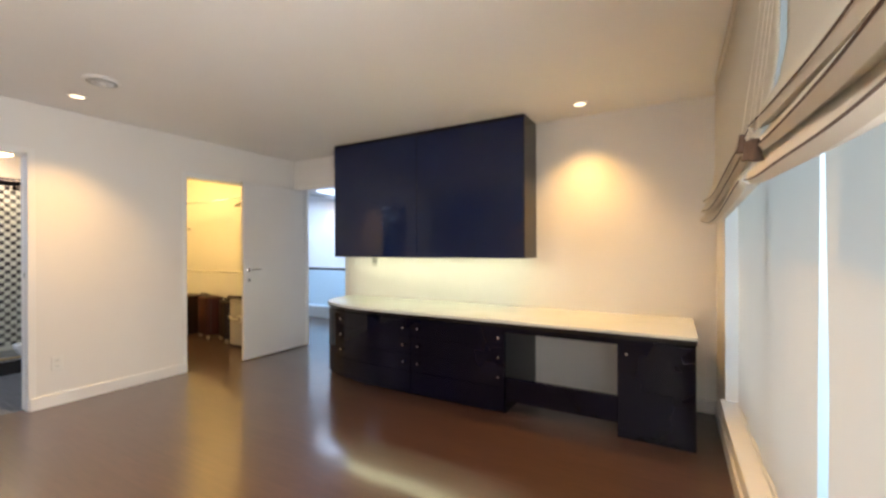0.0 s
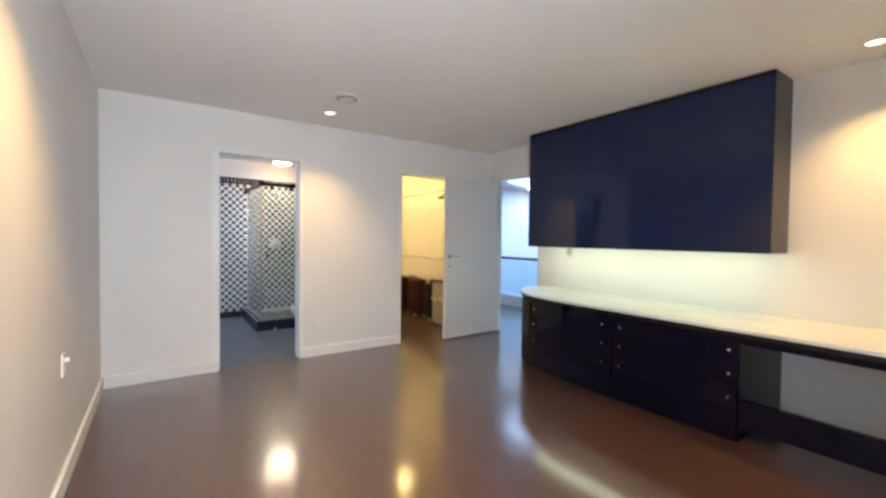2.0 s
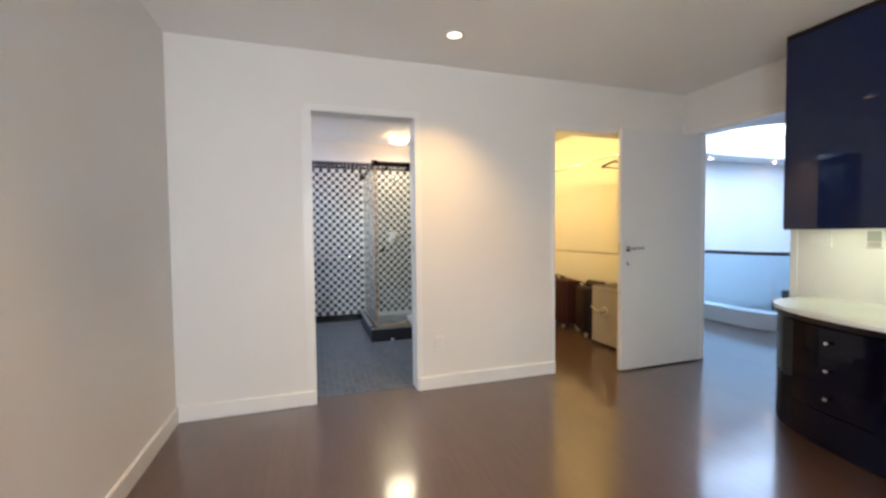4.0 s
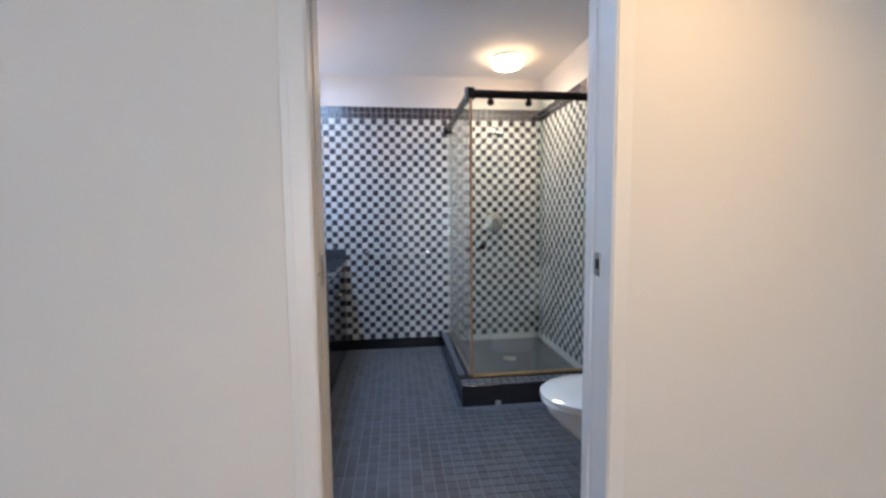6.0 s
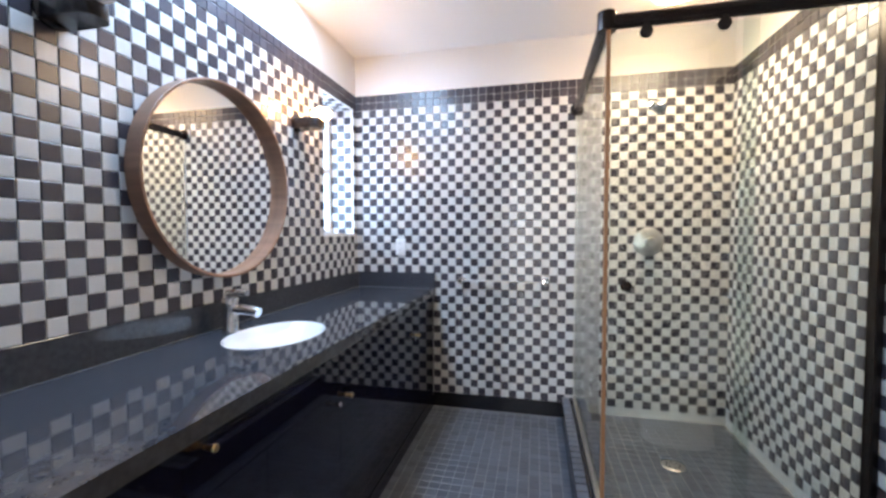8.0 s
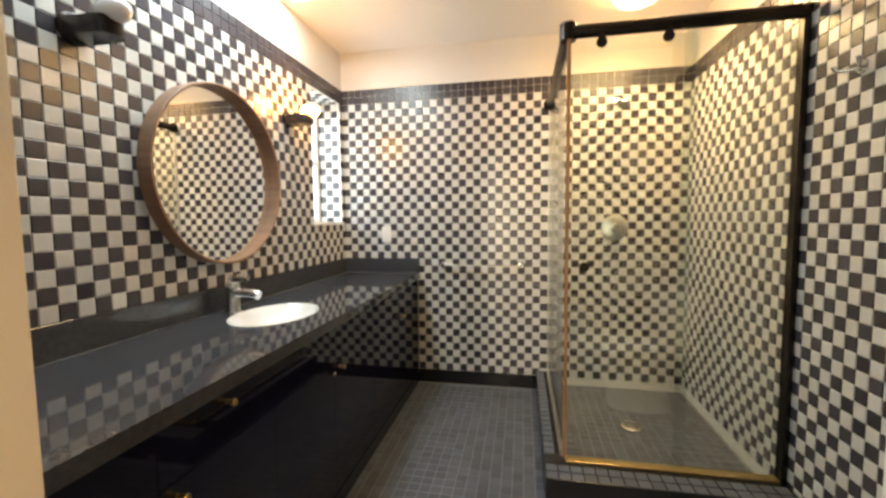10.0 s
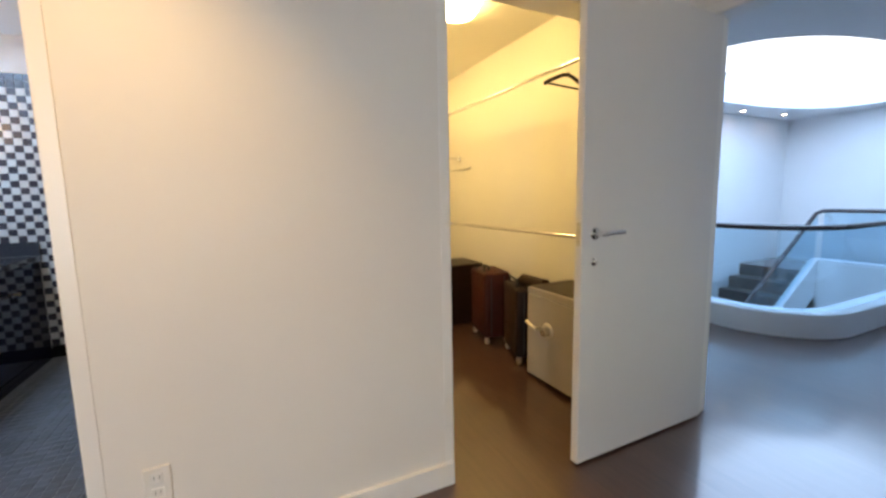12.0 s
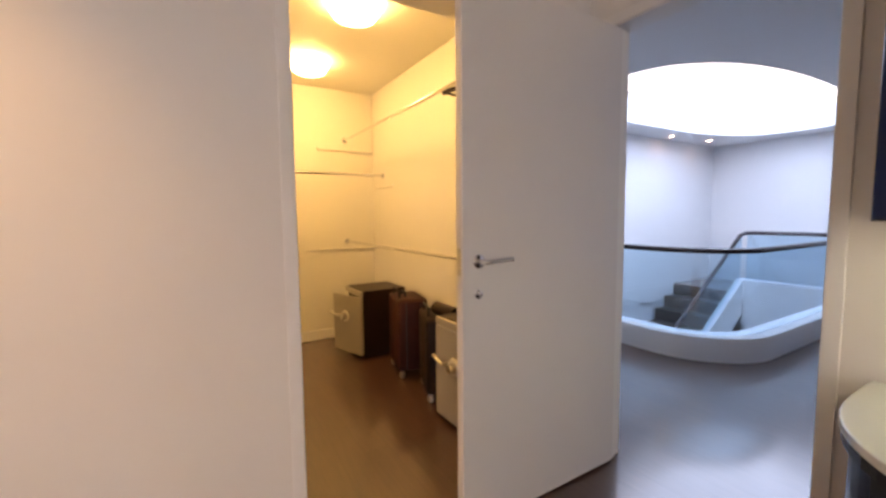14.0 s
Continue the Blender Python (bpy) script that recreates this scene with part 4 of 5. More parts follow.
for x in (0.80, 1.05):
    part("roller", lathe([(0.0, 0.012), (0.020, 0.012), (0.022, 0.006), (0.022, 0.0), (0.0, 0.0)], 20, pose(x, GY - 0.016, GZ - 0.055, 90, 0, 0)), BRONZE, sd, "round roller hanger", True)
    part("hanger", boxes((x - 0.012, x + 0.012, GY - 0.020, GY - 0.014, GZ - 0.06, GZ - 0.02), bevel=0.002), BRONZE, sd)
part("fixed_glass", boxes((1.12, BX1 - 0.03, GY + 0.004, GY + 0.012, CH + 0.012, GZ - 0.026)), CLEAR, enc, "clear fixed front panel")
part("track", boxes((GX + 0.012, BX1 - 0.031, GY - 0.022, GY + 0.022, CH + 0.001, CH + 0.012), bevel=0.002), BRASS, enc, "brass coloured floor track")

valve = thing("shower_valve", "round satin steel shower valve plate with a knob", "valve", at=(1.095, BY1 - 0.004, 1.152))
part("plate", lathe([(0.0, 0.012), (0.075, 0.010), (0.088, 0.004), (0.088, 0.0), (0.0, 0.0)], 40, pose(0, 0, 0, 90, 0, 0)), STEEL, valve, "", True)
part("knob", lathe([(0.0, 0.075), (0.026, 0.072), (0.032, 0.055), (0.024, 0.03), (0.020, 0.011)], 28, pose(0, 0, 0, 90, 0, 0)), STEEL, valve, "", True)
head = thing("fixed_shower", "chrome shower head on a short bent arm", "shower", at=(1.10, BY1 - 0.004, 1.98))
part("flange", lathe([(0.0, 0.008), (0.026, 0.006), (0.028, 0.0), (0.0, 0.0)], 24, pose(0, 0, 0, 90, 0, 0)), CHROME, head, "", True)
part("arm", tube([(0, 0, 0), (0, -0.06, 0.008), (0, -0.11, 0.0), (0, -0.15, -0.03)], 0.009, 12), CHROME, head, "", True)
part("head", lathe([(0.0, 0.03), (0.012, 0.028), (0.016, 0.012), (0.030, -0.012), (0.036, -0.022), (0.034, -0.028), (0.0, -0.028)], 28, pose(0, -0.165, -0.045, -35, 0, 0)), CHROME, head, "", True)
hook = thing("robe_hook", "double chrome robe hook on the checker tile", "hook", at=(BX1 - 0.004, 1.385, 1.69), rz=-90)
part("plate", lathe([(0.0, 0.010), (0.020, 0.008), (0.024, 0.0), (0.0, 0.0)], 24, pose(0, 0, 0, 90, 0, 0)), CHROME, hook, "", True)
for s in (-1, 1):
    part("prong", tube([(0, -0.008, 0), (s * 0.02, -0.025, -0.006), (s * 0.045, -0.04, 0.002), (s * 0.052, -0.05, 0.018)], 0.006, 10), CHROME, hook, "", True)


def toilet():
    t = thing("toilet", "white close coupled toilet with its lid down", "toilet", at=(BX1 - 0.012, 0.70, 0.0))

    def oval(z, x0, x1, w, pw=1.0, n=32):
        """A ring of the bowl, from the back x0 to the tip x1."""
        cx, rx = (x0 + x1) / 2, (x1 - x0) / 2
        return [(cx + rx * math.cos(a), w * math.copysign(abs(math.sin(a)) ** pw, math.sin(a)), z) for a in [2 * math.pi * k / n for k in range(n)]]

    def loft(rings, cap=True):
        bm = bmesh.new()
        vs = [[bm.verts.new(p) for p in r] for r in rings]
        for a, b in zip(vs, vs[1:]):
            for i in range(len(a)):
                bm.faces.new((a[i], a[(i + 1) % len(a)], b[(i + 1) % len(a)], b[i]))
        if cap:
            bm.faces.new(vs[0][::-1]), bm.faces.new(vs[-1])
        bmesh.ops.recalc_face_normals(bm, faces=bm.faces[:])
        return bm

    part("bowl", loft([oval(0.0, -0.12, -0.50, 0.11, 0.8), oval(0.03, -0.11, -0.51, 0.115, 0.8), oval(0.12, -0.13, -0.50, 0.105), oval(0.22, -0.13, -0.56, 0.13), oval(0.30, -0.12, -0.65, 0.165), oval(0.36, -0.12, -0.70, 0.182), oval(0.39, -0.12, -0.71, 0.186)]), PORCELAIN, t, "", True)
    part("seat", loft([oval(0.391, -0.20, -0.715, 0.188), oval(0.397, -0.195, -0.722, 0.193), oval(0.409, -0.195, -0.722, 0.193), oval(0.414, -0.20, -0.716, 0.188)]), PORCELAIN, t, "", True)
    part("lid", loft([oval(0.4145, -0.19, -0.718, 0.188), oval(0.419, -0.185, -0.726, 0.195), oval(0.430, -0.185, -0.726, 0.195), oval(0.438, -0.20, -0.700, 0.172), oval(0.440, -0.26, -0.62, 0.11)]), PORCELAIN, t, "", True)
    part("tank", boxes((-0.20, -0.006, -0.205, 0.205, 0.385, 0.735), bevel=0.02, segs=3), PORCELAIN, t, "", True)
    part("tank_lid", boxes((-0.212, -0.004, -0.215, 0.215, 0.736, 0.772), bevel=0.012, segs=3), PORCELAIN, t, "", True)
    part("flush_lever", tube([(-0.20, -0.15, 0.69), (-0.222, -0.15, 0.69), (-0.225, -0.10, 0.688), (-0.222, -0.07, 0.685)], 0.007, 10), CHROME, t, "chrome flush lever", True)


toilet()
# ---- closet ----
CX0, CX1, CY1 = 1.66, 3.25, 2.66
structure("floor_closet", boxes((CX0 - 0.02, XR + 0.06, 0.101, CY1 + 0.1, -0.12, -0.001)), FLOOR, "dark brown wooden closet floor", "floor")
structure("wall_closet_north", boxes((CX0, CX1, CY1, CY1 + 0.1, 0, CEIL)), CLOSETPAINT, "plain pale closet wall")
structure("wall_closet_east", boxes((CX1, XR + 0.12, WT, CY1 + 0.1, 0, CEIL)), CLOSETPAINT, "plain pale closet wall")
structure("wall_closet_west", boxes((CX0 - 0.01, CX0, WT, CY1, 0, CEIL)), CLOSETPAINT, "plain pale closet wall")
structure("wall_closet_south", pierced("y", WT, WT + 0.003, CX0, CX1, 0, CEIL, [(CD0 - 0.016, CD1 + 0.016, -1, DH + 0.016)]), CLOSETPAINT, "inner side of the closet doorway wall")
structure("ceiling_closet", boxes((CX0 - 0.02, XR + 0.12, WT, CY1 + 0.1, CEIL + 0.001, CEIL + 0.12)), CLOSETPAINT, "pale closet ceiling", "ceiling")
for s in [(CX0, CX1, CY1 - 0.014, CY1, 0, BB), (CX1 - 0.014, CX1, WT + 0.004, CY1 - 0.014, 0, BB), (CX0, CX0 + 0.014, WT + 0.004, CY1 - 0.014, 0, BB)]:
    structure("baseboard", boxes(s, bevel=0.003), TRIM, "low white painted baseboard", "baseboard")


def closet_rod(p0, p1, label):
    r = thing("closet_rod", label, "closet rod", "closet hanging rods")
    part("rod", tube([p0, p1], 0.0125, 14), CHROME, r, "", True)
    d = (Vector(p1) - Vector(p0)).normalized()
    for p, s in ((p0, 1), (p1, -1)):
        c = Vector(p)
        part("socket", tube([c, c + d * 0.012 * s], 0.026, 18), CHROME, r, "round chrome socket", True)


RX, RZ1, RZ2 = 2.95, 1.97, 0.97
closet_rod((RX, WT + 0.006, RZ1), (RX, CY1 - 0.016, RZ1), "upper chrome hanging rod along the closet wall")
closet_rod((RX, WT + 0.006, RZ2), (RX, CY1 - 0.016, RZ2), "lower chrome hanging rod along the closet wall")
closet_rod((CX0 + 0.001, 2.35, 1.61), (CX1 - 0.016, 2.35, 1.61), "chrome hanging rod across the end of the closet")
for x0, x1, y0, y1, z in ((2.68, CX1, CY1 - 0.015, CY1, 1.865), (2.68, CX1, CY1 - 0.015, CY1, 0.885), (CX1 - 0.015, CX1, 2.15, 2.58, 1.50)):
    tagged(part("rod_cleat", boxes((x0, x1, y0, y1, z, z + 0.02), bevel=0.002), CLOSETPAINT), "thin painted cleat under a hanging rod", "cleat", "closet rod cleats")
for cx, cy in ((2.5, 1.0), (2.48, 2.03)):
    d = thing("ceiling_light", "round glowing flush ceiling light in the closet", "lamp", "closet ceiling lights", at=(cx, cy, CEIL))
    part("base", lathe([(0.0, 0.0), (0.14, 0.0), (0.14, -0.018), (0.13, -0.024), (0.0, -0.024)], 36), PLASTIC, d, "", True)
    part("diffuser", lathe([(0.150, -0.025), (0.148, -0.045), (0.12, -0.085), (0.065, -0.108), (0.0, -0.114)], 36), CLOSETGLOW, d, "glowing opal glass bowl", True)

hg = thing("clothes_hanger", "dark wooden clothes hanger on the upper rod", "hanger", at=(RX, 0.47, RZ1 + 0.013), rz=8)
part("hook", tube([(0.014, 0, -0.02), (0.016, 0, 0.0), (0.0, 0, 0.005), (-0.016, 0, -0.008), (-0.012, 0, -0.028), (0.0, 0, -0.045), (0.0, 0, -0.075)], 0.0022, 8), STEEL, hg, "steel hook", True)
part("shoulder", tube([(-0.19, 0, -0.145), (-0.16, 0, -0.128), (-0.05, 0, -0.082), (0.0, 0, -0.072), (0.05, 0, -0.082), (0.16, 0, -0.128), (0.19, 0, -0.145)], 0.012, 10), RAILWOOD, hg, "", True)
part("trouser_bar", tube([(-0.175, 0, -0.142), (0.175, 0, -0.142)], 0.006, 8), RAILWOOD, hg, "", True)


def safe(at, rz, w, d, h, swing, label, top):
    """A small safe that faces -x before it is turned: w along y, d along x."""
    s = thing("safe", label, "safe", "two small safes in the closet", at=at, rz=rz)
    part("body", boxes((0.03, d, 0, w, 0.015, h), bevel=0.006), SAFEBODY, s)
    part("top_plate", boxes((0.03, d, 0, w, h + 0.0005, h + 0.004), bevel=0.001), top, s)
    for x in (0.06, d - 0.04):
        for y in (0.03, w - 0.03):
            part("foot", lathe([(0.0, 0.015), (0.016, 0.015), (0.018, 0.0), (0.0, 0.0)], 14, pose(x, y, 0)), RUBBER, s)
    dm = pose(0.028, 0.0, 0, 0, 0, swing)

    def moved(bm):
        bmesh.ops.transform(bm, matrix=dm, verts=bm.verts)
        return bm

    door = part("door", moved(boxes((-0.026, 0.0, 0.002, w - 0.002, 0.03, h - 0.05), bevel=0.004)), SAFEFACE, s, "beige steel door")
    part("head_panel", boxes((0.002, 0.03, 0.002, w - 0.002, h - 0.044, h - 0.002), bevel=0.002), SAFEFACE, s, "beige panel above the door")
    part("plinth", boxes((0.004, 0.03, 0.004, w - 0.004, 0.016, 0.029)), SAFEBODY, s)
    zc, yc = h * 0.60, w * 0.55
    part("lock_plate", moved(lathe([(0.0, 0.012), (0.042, 0.012), (0.05, 0.004), (0.05, 0.0), (0.0, 0.0)], 28, pose(-0.026, yc, zc, 0, -90, 0))), STEEL, door, "round steel lock plate", True)
    part("dial", moved(lathe([(0.0, 0.05), (0.024, 0.048), (0.028, 0.03), (0.030, 0.012), (0.0, 0.012)], 28, pose(-0.026, yc - 0.01, zc, 0, -90, 0))), CHROME, door, "round combination dial", True)
    part("lever", moved(tube([(-0.03, yc + 0.07, zc), (-0.066, yc + 0.07, zc), (-0.07, yc + 0.10, zc + 0.01), (-0.07, yc + 0.16, zc + 0.03)], 0.011, 12)), STEEL, door, "bright lever handle", True)
    return s


safe((2.80, 1.885, 0.0), 0, 0.40, 0.42, 0.58, 18, "small brown safe with its beige door ajar", SAFEBODY)
safe((2.845, 0.24, 0.0), 0, 0.46, 0.38, 0.62, 0, "small beige fronted safe with a lever and dial", SAFEBODY)


def suitcase(at, rz, cloth, h, label):
    c = thing("suitcase", label, "suitcase", "suitcases standing in the closet", at=at, rz=rz)
    w, t = 0.37, 0.23
    part("shell", boxes((-w / 2, w / 2, -t / 2, t / 2, 0.055, h), bevel=0.028, segs=3), cloth, c, "", True)
    part("front_pocket", boxes((-w / 2 + 0.04, w / 2 - 0.04, -t / 2 - 0.022, -t / 2 + 0.005, 0.09, h * 0.62), bevel=0.015, segs=3), cloth, c, "", True)
    for s in (-1, 1):
        part("zip_line", boxes((-w / 2 - 0.003, w / 2 + 0.003, s * 0.055 - 0.004, s * 0.055 + 0.004, 0.075, h - 0.03)), RUBBER, c)
    part("carry_handle", tube([(-0.06, 0.03, h - 0.004), (-0.055, 0.03, h + 0.03), (0.055, 0.03, h + 0.03), (0.06, 0.03, h - 0.004)], 0.010, 10), RUBBER, c, "black grab handle", True)
    part("pull_handle", tube([(-0.10, t / 2 - 0.03, h - 0.01), (-0.10, t / 2 - 0.03, h + 0.05), (0.10, t / 2 - 0.03, h + 0.05), (0.10, t / 2 - 0.03, h - 0.01)], 0.008, 10), RUBBER, c, "folded black pull handle", True)
    for x in (-w / 2 + 0.03, w / 2 - 0.03):
        for y in (-t / 2 + 0.03, t / 2 - 0.03):
            wl = part("wheel", lathe([(0.0, -0.013), (0.022, -0.013), (0.026, -0.008), (0.026, 0.008), (0.022, 0.013), (0.0, 0.013)], 20, pose(x, y, 0.026, 90, 0, 20)), STEEL, c, "silver spinner wheel", True)
            part("caster_fork", boxes((x - 0.016, x + 0.016, y - 0.016, y + 0.016, 0.042, 0.06), bevel=0.004), STEEL, wl)


suitcase((3.04, 1.47, 0.0), 78, CASERED, 0.60, "dark burgundy wheeled suitcase standing upright")
suitcase((3.04, 0.99, 0.0), 70, CASECLOTH, 0.56, "black wheeled suitcase standing upright")
roll = thing("gym_bag_roll", "rolled brown bag lying on the black suitcase", "bag", at=(2.99, 0.86, 0.0))
part("roll", tube([(0.02, -0.14, 0.60), (0.02, 0.10, 0.60)], 0.045, 16), SAFEBODY, roll, "", True)

# ---- hall with the stairwell ----
HX1, HY0, HY1 = 10.0, -2.6, 2.6


def rounded(x0, x1, y0, y1, r, n=14):
    """Plan outline with its (x0, y0) corner rounded."""
    return [(x0, y1), *[(x0 + r - r * math.cos(k * math.pi / 2 / n), y0 + r - r * math.sin(k * math.pi / 2 / n)) for k in range(n + 1)], (x1, y0), (x1, y1)]


well_out = rounded(5.27, 8.78, 0.25, HY1 - 0.02, 0.48)
structure("floor_hall", holed_sheet([(XR + 0.06, HY0), (HX1, HY0), (HX1, HY1), (XR + 0.12, HY1), (XR + 0.12, 0.0), (XR + 0.06, 0.0)], well_out, -0.25, 0.0), FLOOR, "glossy dark brown hall floor about the stairwell", "floor")
structure("floor_lower", boxes((XR, HX1 + 0.2, HY0, HY1 + 0.2, -3.0, -2.8)), FLOOR, "dark floor of the storey below", "floor")
structure("wall_hall_north", boxes((XR + 0.12, HX1 + 0.2, HY1, HY1 + 0.2, -2.8, CEIL + 0.9)), HALLPAINT, "plain white hall wall")
structure("wall_hall_east", boxes((HX1, HX1 + 0.2, HY0, HY1, -2.8, CEIL + 0.9)), HALLPAINT, "plain white hall wall")
structure("wall_hall_south", boxes((XR + 0.12, HX1 + 0.2, HY0 - 0.2, HY0, -2.8, CEIL + 0.9)), HALLPAINT, "plain white hall wall")


for s in ((8.78, 8.9, 0.13, 1.52, -2.8, -0.251), (5.16, 8.779, 0.13, 0.249, -2.8, -0.251), (5.16, 5.269, 0.25, HY1, -2.8, -0.251)):
    structure("wall_stairwell", boxes(s), HALLPAINT, "white wall down the stairwell")


structure("trim_stairwell", boxes((5.28, 8.779, HY1 - 0.027, HY1 - 0.0195, -0.251, 0.006)), HALLPAINT, "white edging over the floor's edge in the stairwell", "trim")


def oval_outline(cx, cy, rx, ry, p=0.72, n=64):
    return [(cx + rx * math.copysign(abs(math.cos(a)) ** p, math.cos(a)), cy + ry * math.copysign(abs(math.sin(a)) ** p, math.sin(a))) for a in [2 * math.pi * k / n for k in range(n)]]


SKY_OVAL = oval_outline(7.25, 1.12, 2.25, 0.98)
structure("ceiling_hall", holed_sheet([(XR + 0.12, HY0), (HX1, HY0), (HX1, HY1), (XR + 0.12, HY1)], SKY_OVAL, CEIL, CEIL + 0.06), HALLPAINT, "white hall ceiling with an oval skylight opening", "ceiling")
sk = thing("skylight_2", "large oval skylight with a bright opal panel", "skylight", kind="structure")
part("shaft", holed_sheet(oval_outline(7.25, 1.12, 2.35, 1.08), SKY_OVAL, CEIL + 0.061, CEIL + 0.40), HALLPAINT, sk, "white curved shaft")
part("panel", prism(oval_outline(7.25, 1.12, 2.34, 1.07), CEIL + 0.41, CEIL + 0.43), SKYGLOW, sk, "bright opal panel")


def swept(line, section):
    """Sweeps a closed (out, up) section along a plan line."""
    bm = bmesh.new()
    rings = []
    for i, (x, y) in enumerate(line):
        a, b = line[max(i - 1, 0)], line[min(i + 1, len(line) - 1)]
        d = Vector((b[0] - a[0], b[1] - a[1])).normalized()
        n = Vector((-d.y, d.x))
        rings.append([bm.verts.new((x + n.x * o, y + n.y * o, z)) for o, z in section])
    m = len(section)
    for a, b in zip(rings, rings[1:]):
        for k in range(m):
            bm.faces.new((a[k], a[(k + 1) % m], b[(k + 1) % m], b[k]))
    bm.faces.new(rings[0][::-1]), bm.faces.new(rings[-1])
    bmesh.ops.recalc_face_normals(bm, faces=bm.faces[:])
    return bm


guard = rounded(5.16, HX1 - 0.01, 0.14, HY1 - 0.01, 0.56)[:-1]
curb = thing("stairwell_curb", "low white curved curb about the stairwell", "curb", kind="structure")
part("curb", swept(guard, [(-0.11, 0.001), (-0.11, 0.185), (-0.10, 0.20), (0.104, 0.20), (0.114, 0.185), (0.114, -0.25)]), HALLPAINT, curb, "", True)
rail = thing("glass_balustrade", "curved clear glass balustrade with a dark handrail", "balustrade")
part("glass_panel", swept(guard, [(-0.006, 0.201), (-0.006, 0.885), (0.006, 0.885), (0.006, 0.201)]), BLUEGLASS, rail, "curved clear glass")
part("handrail", swept(guard, [(-0.028, 0.888), (-0.034, 0.905), (-0.026, 0.925), (0.0, 0.932), (0.026, 0.925), (0.034, 0.905), (0.028, 0.888)]), RAILWOOD, rail, "dark wooden handrail", True)

# the flight that goes down towards the room, along the far wall
stairs = thing("staircase", "dark stairs going down beside a white sloping wall", "stairs", kind="structure")
NS, RUN, RISE = 13, 0.27, 0.185
SY0, SY1, SX = 1.62, HY1 - 0.03, 8.78
for k in range(NS):
    x1, z = SX - k * RUN, -(k + 1) * RISE
    part("tread", boxes((x1 - RUN - 0.02, x1, SY0, SY1, z - 0.04, z), bevel=0.003), TREAD, stairs, "dark wooden tread")
    part("riser", boxes((x1 - 0.012, x1, SY0, SY1, z + 0.0005, z + RISE - 0.041)), TREAD, stairs)
sl = RISE / RUN
L = 3.2
bm = bmesh.new()
prof = [(SX + 0.2, 0.20), (SX, 0.20), (SX - L, 0.20 - L * sl), (SX - L, -0.35 - L * sl), (SX, -0.35), (SX + 0.2, -0.25)]
lo, hi = [bm.verts.new((x, SY0 - 0.10, z)) for x, z in prof], [bm.verts.new((x, SY0 - 0.001, z)) for x, z in prof]
bm.faces.new(lo), bm.faces.new(hi[::-1])
for i in range(len(prof)):
    bm.faces.new((lo[i], hi[i], hi[(i + 1) % len(prof)], lo[(i + 1) % len(prof)]))
bmesh.ops.recalc_face_normals(bm, faces=bm.faces[:])
part("string_wall", bm, HALLPAINT, stairs, "white sloping string wall")
part("end_curb", boxes((SX - 0.004, SX + 0.2, 0.26, SY0 - 0.101, -0.25, 0.20), bevel=0.004), HALLPAINT, stairs, "low white curb")
srail = thing("stair_rail", "dark handrail on glass down the stairs", "handrail")
yr = SY0 - 0.05
part("handrail", tube([(SX + 0.1, 0.30, 0.92), (SX + 0.1, yr - 0.12, 0.92), (SX + 0.06, yr - 0.03, 0.915), (SX - 0.05, yr, 0.88), (SX - 1.2, yr, 0.90 - 1.2 * sl), (SX - 3.1, yr, 0.90 - 3.1 * sl)], 0.028, 12), RAILWOOD, srail, "", True)
bm = bmesh.new()
vs = [bm.verts.new((x, y, z)) for y in (yr - 0.005, yr + 0.005) for x, z in ((SX, 0.201), (SX, 0.86), (SX - 3.1, 0.86 - 3.1 * sl), (SX - 3.1, 0.201 - 3.1 * sl))]
bm.faces.new(vs[:4]), bm.faces.new(vs[:3:-1])
for i in range(4):
    bm.faces.new((vs[i], vs[4 + i], vs[4 + (i + 1) % 4], vs[(i + 1) % 4]))
bmesh.ops.recalc_face_normals(bm, faces=bm.faces[:])
part("glass_panel", bm, BLUEGLASS, srail, "clear glass panel")
part("glass_panel", boxes((SX + 0.095, SX + 0.105, 0.27, yr - 0.04, 0.201, 0.89)), BLUEGLASS, srail, "clear glass panel")

for x, y in ((9.2, 2.3), (6.6, 2.37), (8.2, 2.37)):
    d = thing("hall_downlight", "small recessed hall downlight", "downlight", "hall downlights", at=(x, y, CEIL))
    part("trim_ring", lathe([(0.03, -0.0005), (0.05, -0.0005), (0.048, -0.006), (0.03, -0.004), (0.03, -0.0005)], 24), PLASTIC, d, "", True)
    part("lamp", lathe([(0.0, -0.003), (0.03, -0.003), (0.03, -0.001), (0.0, -0.001)], 20), SMALLGLOW, d)
spot("hall_beam", 6.6, 2.37, CEIL - 0.012, 6, WARM, 90)
hv = thing("hall_vent", "flat ceiling air grille in the hall", "vent", at=(5.9, 2.3, CEIL))
part("frame", boxes((-0.2, 0.2, -0.08, 0.08, -0.008, -0.0005), bevel=0.002), PLASTIC, hv)
for k in range(5):
    part("slat", boxes((-0.18, 0.18, -0.055 + k * 0.024, -0.043 + k * 0.024, -0.012, -0.0085)), GREYPL, hv)

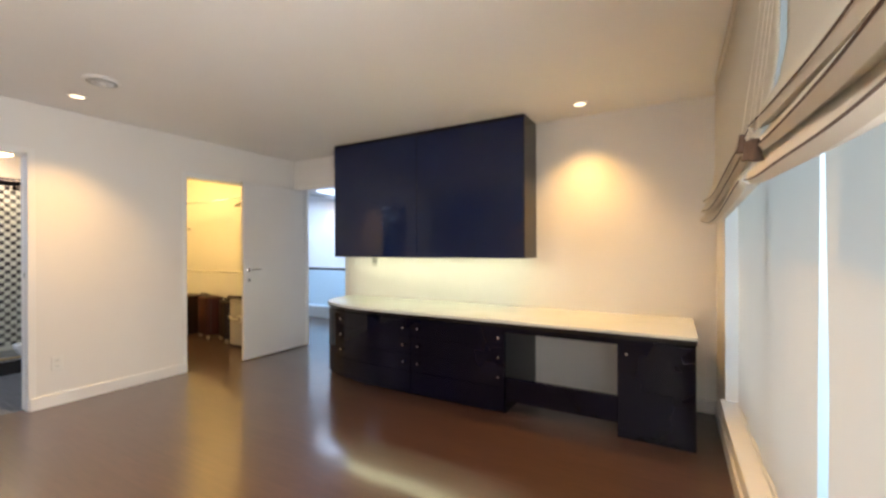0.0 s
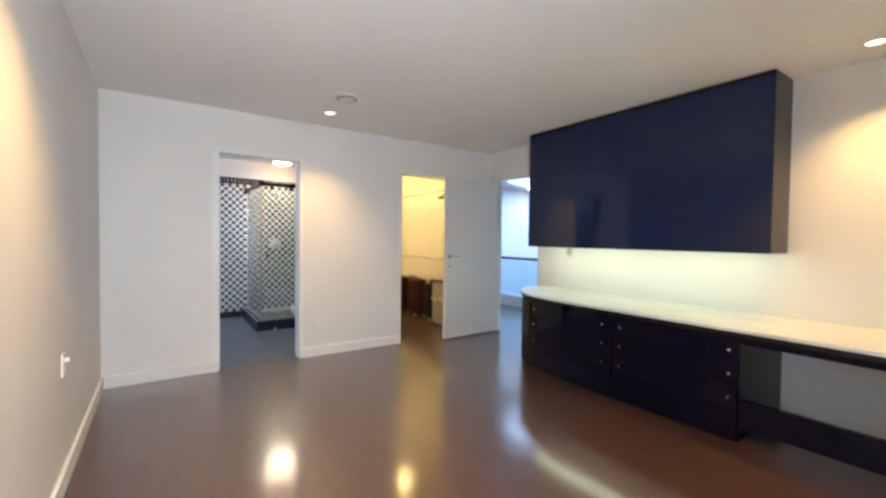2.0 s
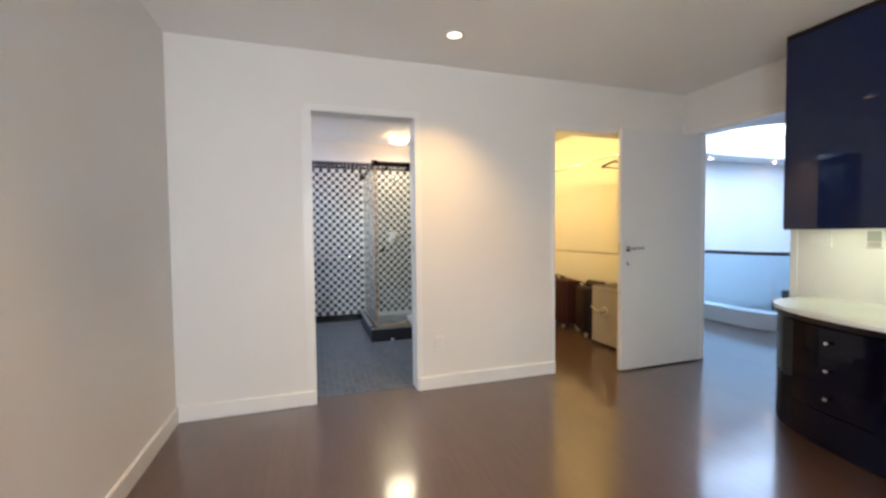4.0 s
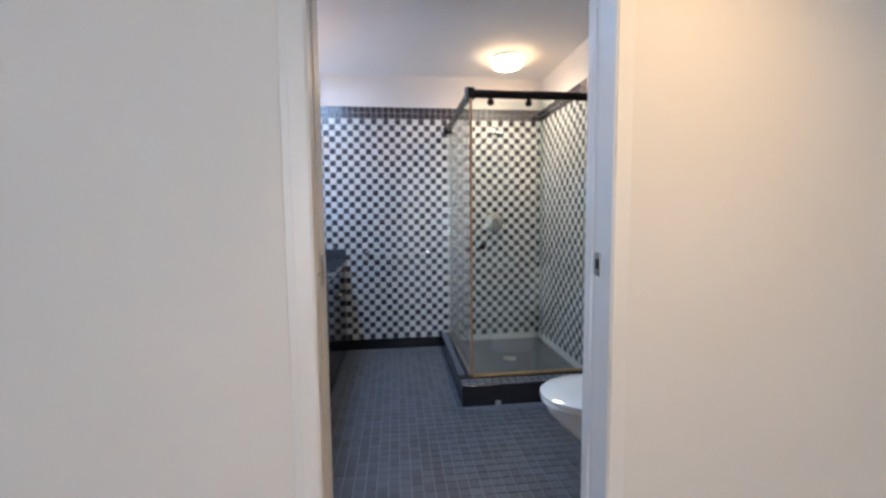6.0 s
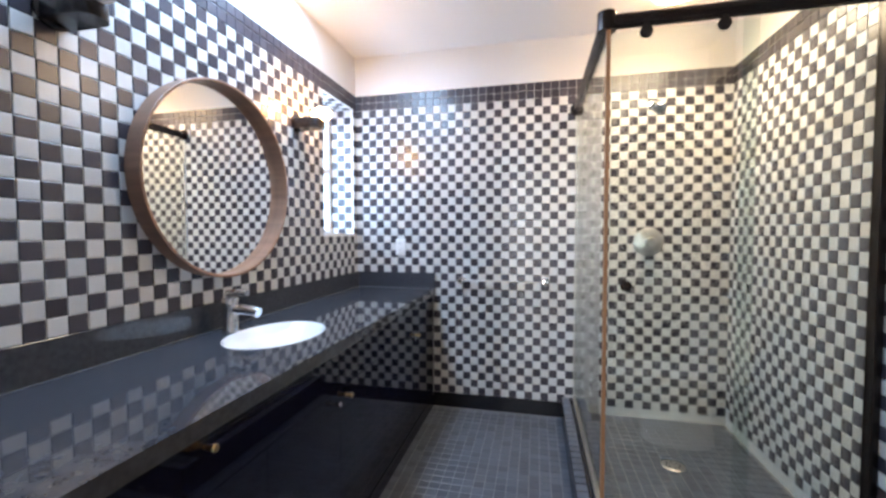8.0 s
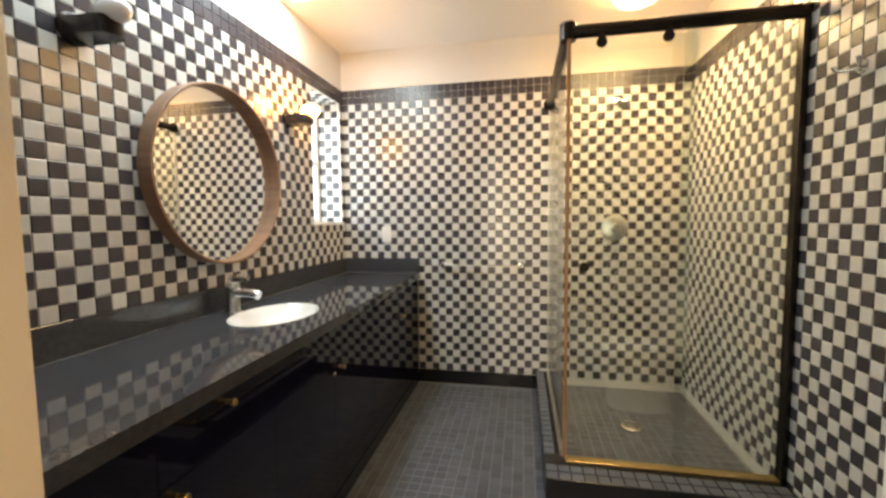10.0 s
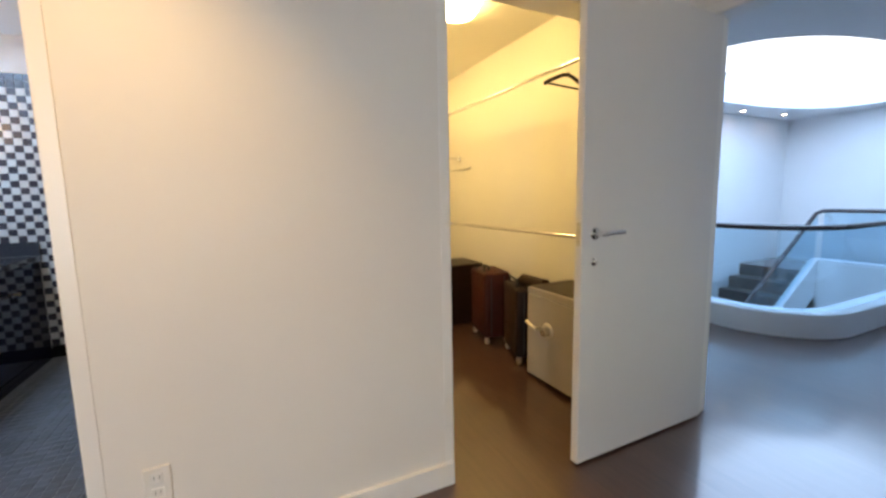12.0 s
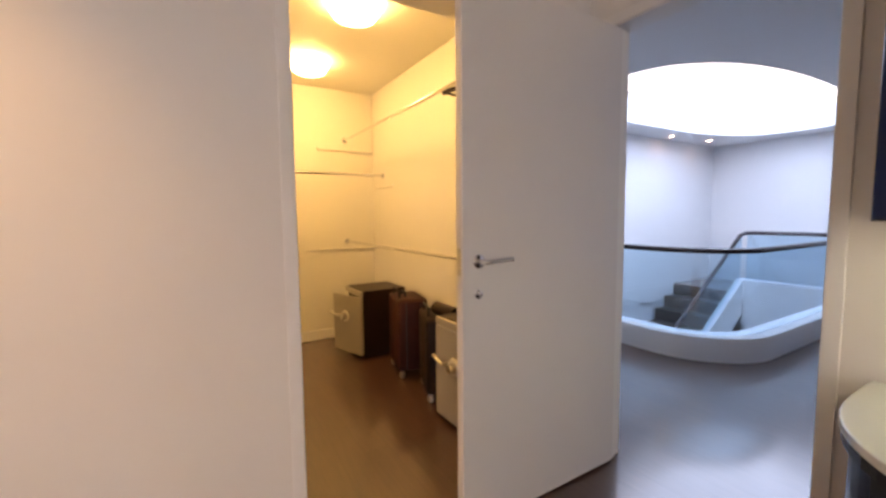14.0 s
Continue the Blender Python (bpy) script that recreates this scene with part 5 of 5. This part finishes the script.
# ---- tiles ----
def tile_mesh(name, size, depth, material, axis):
    """One tile with chamfered edges, whose back rests in the plane of the wall and whose face looks along axis."""
    s, c, d = size / 2, size / 2 - 0.0018, depth
    ring = lambda h, r: [(-r, -r, h), (r, -r, h), (r, r, h), (-r, r, h)]
    co = ring(0, s) + ring(d - 0.0012, s) + ring(d, c)
    fs = [(8, 9, 10, 11)] + [(a + i, a + (i + 1) % 4, b + (i + 1) % 4, b + i) for a, b in ((0, 4), (4, 8)) for i in range(4)]
    m = {"x": pose(0, 0, 0, 0, 90, 0), "-x": pose(0, 0, 0, 0, -90, 0), "y": pose(0, 0, 0, -90, 0, 0), "-y": pose(0, 0, 0, 90, 0, 0), "z": Matrix(), "-z": pose(0, 0, 0, 180, 0, 0)}[axis]
    return [m @ Vector(p) for p in co], fs


def tile_field(owner, axis, at, u, v, n, m, shade, keep=None, near=None, size=P - 0.0028, depth=0.0042, mats=(TILEWHITE, TILEBLACK), name="tile"):
    """n by m tiles from the corner at, along the steps u and v. shade(i, j): which material; near(i, j): tiles that stand alone, the rest are joined."""
    co, fs = tile_mesh(name, size, depth, None, axis)
    single = []
    for mt in mats:
        me = bpy.data.meshes.new(name)
        me.from_pydata([tuple(c) for c in co], [], fs)
        me.materials.append(mt)
        single.append(me)
    vs, faces, idx = [], [], []
    at, u, v = Vector(at), Vector(u), Vector(v)
    for i in range(n):
        for j in range(m):
            if keep and not keep(i, j):
                continue
            c = at + u * (i + 0.5) + v * (j + 0.5)
            k = shade(i, j)
            if near and near(i, j):
                ob = new(name, single[k])
                ob.parent = owner
                ob.location = c
            else:
                o = len(vs)
                vs.extend(tuple(c + p) for p in co)
                faces.extend(tuple(o + q for q in f) for f in fs)
                idx.extend([k] * len(fs))
    me = bpy.data.meshes.new(name + "_field")
    me.from_pydata(vs, [], faces)
    for mt in mats:
        me.materials.append(mt)
    me.polygons.foreach_set("material_index", idx)
    ob = new(name + "_field", me)
    ob.parent = owner
    tagged(ob, kind="stuff")


def checker(i, j):
    return 1 if j >= ROWS or (i + j + ROWS - 1) % 2 == 0 else 0


NB = 46
PB = (BX1 - BX0) / NB
tile_field(wall_bn, "-y", (BX0, BY1, TZ0), (PB, 0, 0), (0, 0, P), NB, ROWS + 2, checker, None, lambda i, j: 14 <= i < 28 and 14 <= j < 35)
NL = int((BY1 - YB0) / P)
tile_field(wall_bw, "x", (BX0, BY1, TZ0), (0, -P, 0), (0, 0, P), NL, ROWS + 2, checker, lambda i, j: not (1 <= i < 9 and 21 <= j < ROWS) and j > 14, lambda i, j: 30 <= i < 45 and 17 <= j < 37)
tile_field(wall_be, "-x", (BX1, BY1, TZ0), (0, -P, 0), (0, 0, P), NL, ROWS + 2, checker, None, lambda i, j: 22 <= i < 36 and 14 <= j < 35)
tile_field(wall_bs, "y", (BX0, YB0, TZ0), (PB, 0, 0), (0, 0, P), NB, ROWS + 2, checker, lambda i, j: not (BD0 - 0.08 < BX0 + PB * (i + 0.5) < BD1 + 0.08 and j < ROWS))
# window recess
tile_field(wall_bw, "-y", (wx1, WNY1, WNZ0), (P, 0, 0), (0, 0, P), 3, 17, checker)
tile_field(wall_bw, "y", (wx1, WNY0, WNZ0), (P, 0, 0), (0, 0, P), 3, 17, checker)
tile_field(wall_bw, "-z", (wx1, WNY0, WNZ1), (P, 0, 0), (0, P, 0), 3, 8, checker)
base_tile = tagged(part("tile_base", boxes((VX, CXO, BY1 - 0.010, BY1 - 0.0005, 0.0, TZ0 - 0.001), bevel=0.001), BASETILE), "black tile skirting at the foot of the checker wall", "skirting", "", "structure")
tagged(part("tile_base", boxes((BX1 - 0.010, BX1 - 0.0005, YB0, CYO - 0.001, 0.0, TZ0 - 0.001), bevel=0.001), BASETILE), "black tile skirting at the foot of the checker wall", "skirting", "", "structure")
# floors
one = lambda i, j: 0
tile_field(floor_bath, "z", (VX - 0.01, 0.112, -0.003), (P, 0, 0), (0, P, 0), 35, 50, one, lambda i, j: not (VX - 0.01 + P * (i + 1) > CXO + 0.02 and 0.112 + P * (j + 1) > CYO + 0.01),
           lambda i, j: 1 <= i < 15 and 12 <= j < 33, P - 0.004, 0.003, (FLOORTILE,))
tile_field(tray, "z", (CXO + CW + 0.004, CYO + CW + 0.035, 0.045), (P, 0, 0), (0, P, 0), 15, 20, one, lambda i, j: CXO + CW + P * (i + 1) < BX1 - 0.006 and CYO + CW + 0.035 + P * (j + 1) < BY1, None, P - 0.004, 0.003, (FLOORTILE,))
tile_field(tray, "z", (CXO + 0.002, CYO + CW + 0.035, CH), (P * 0.94, 0, 0), (0, P, 0), 3, 20, one, lambda i, j: not (0.66 < CXO + 0.002 + P * 0.94 * (i + 0.5) < 0.70), None, P - 0.006, 0.002, (FLOORTILE,))
tile_field(tray, "z", (CXO + 0.002, CYO + 0.002, CH), (P, 0, 0), (0, P, 0), 18, 2, one, None, None, P - 0.006, 0.002, (FLOORTILE,))
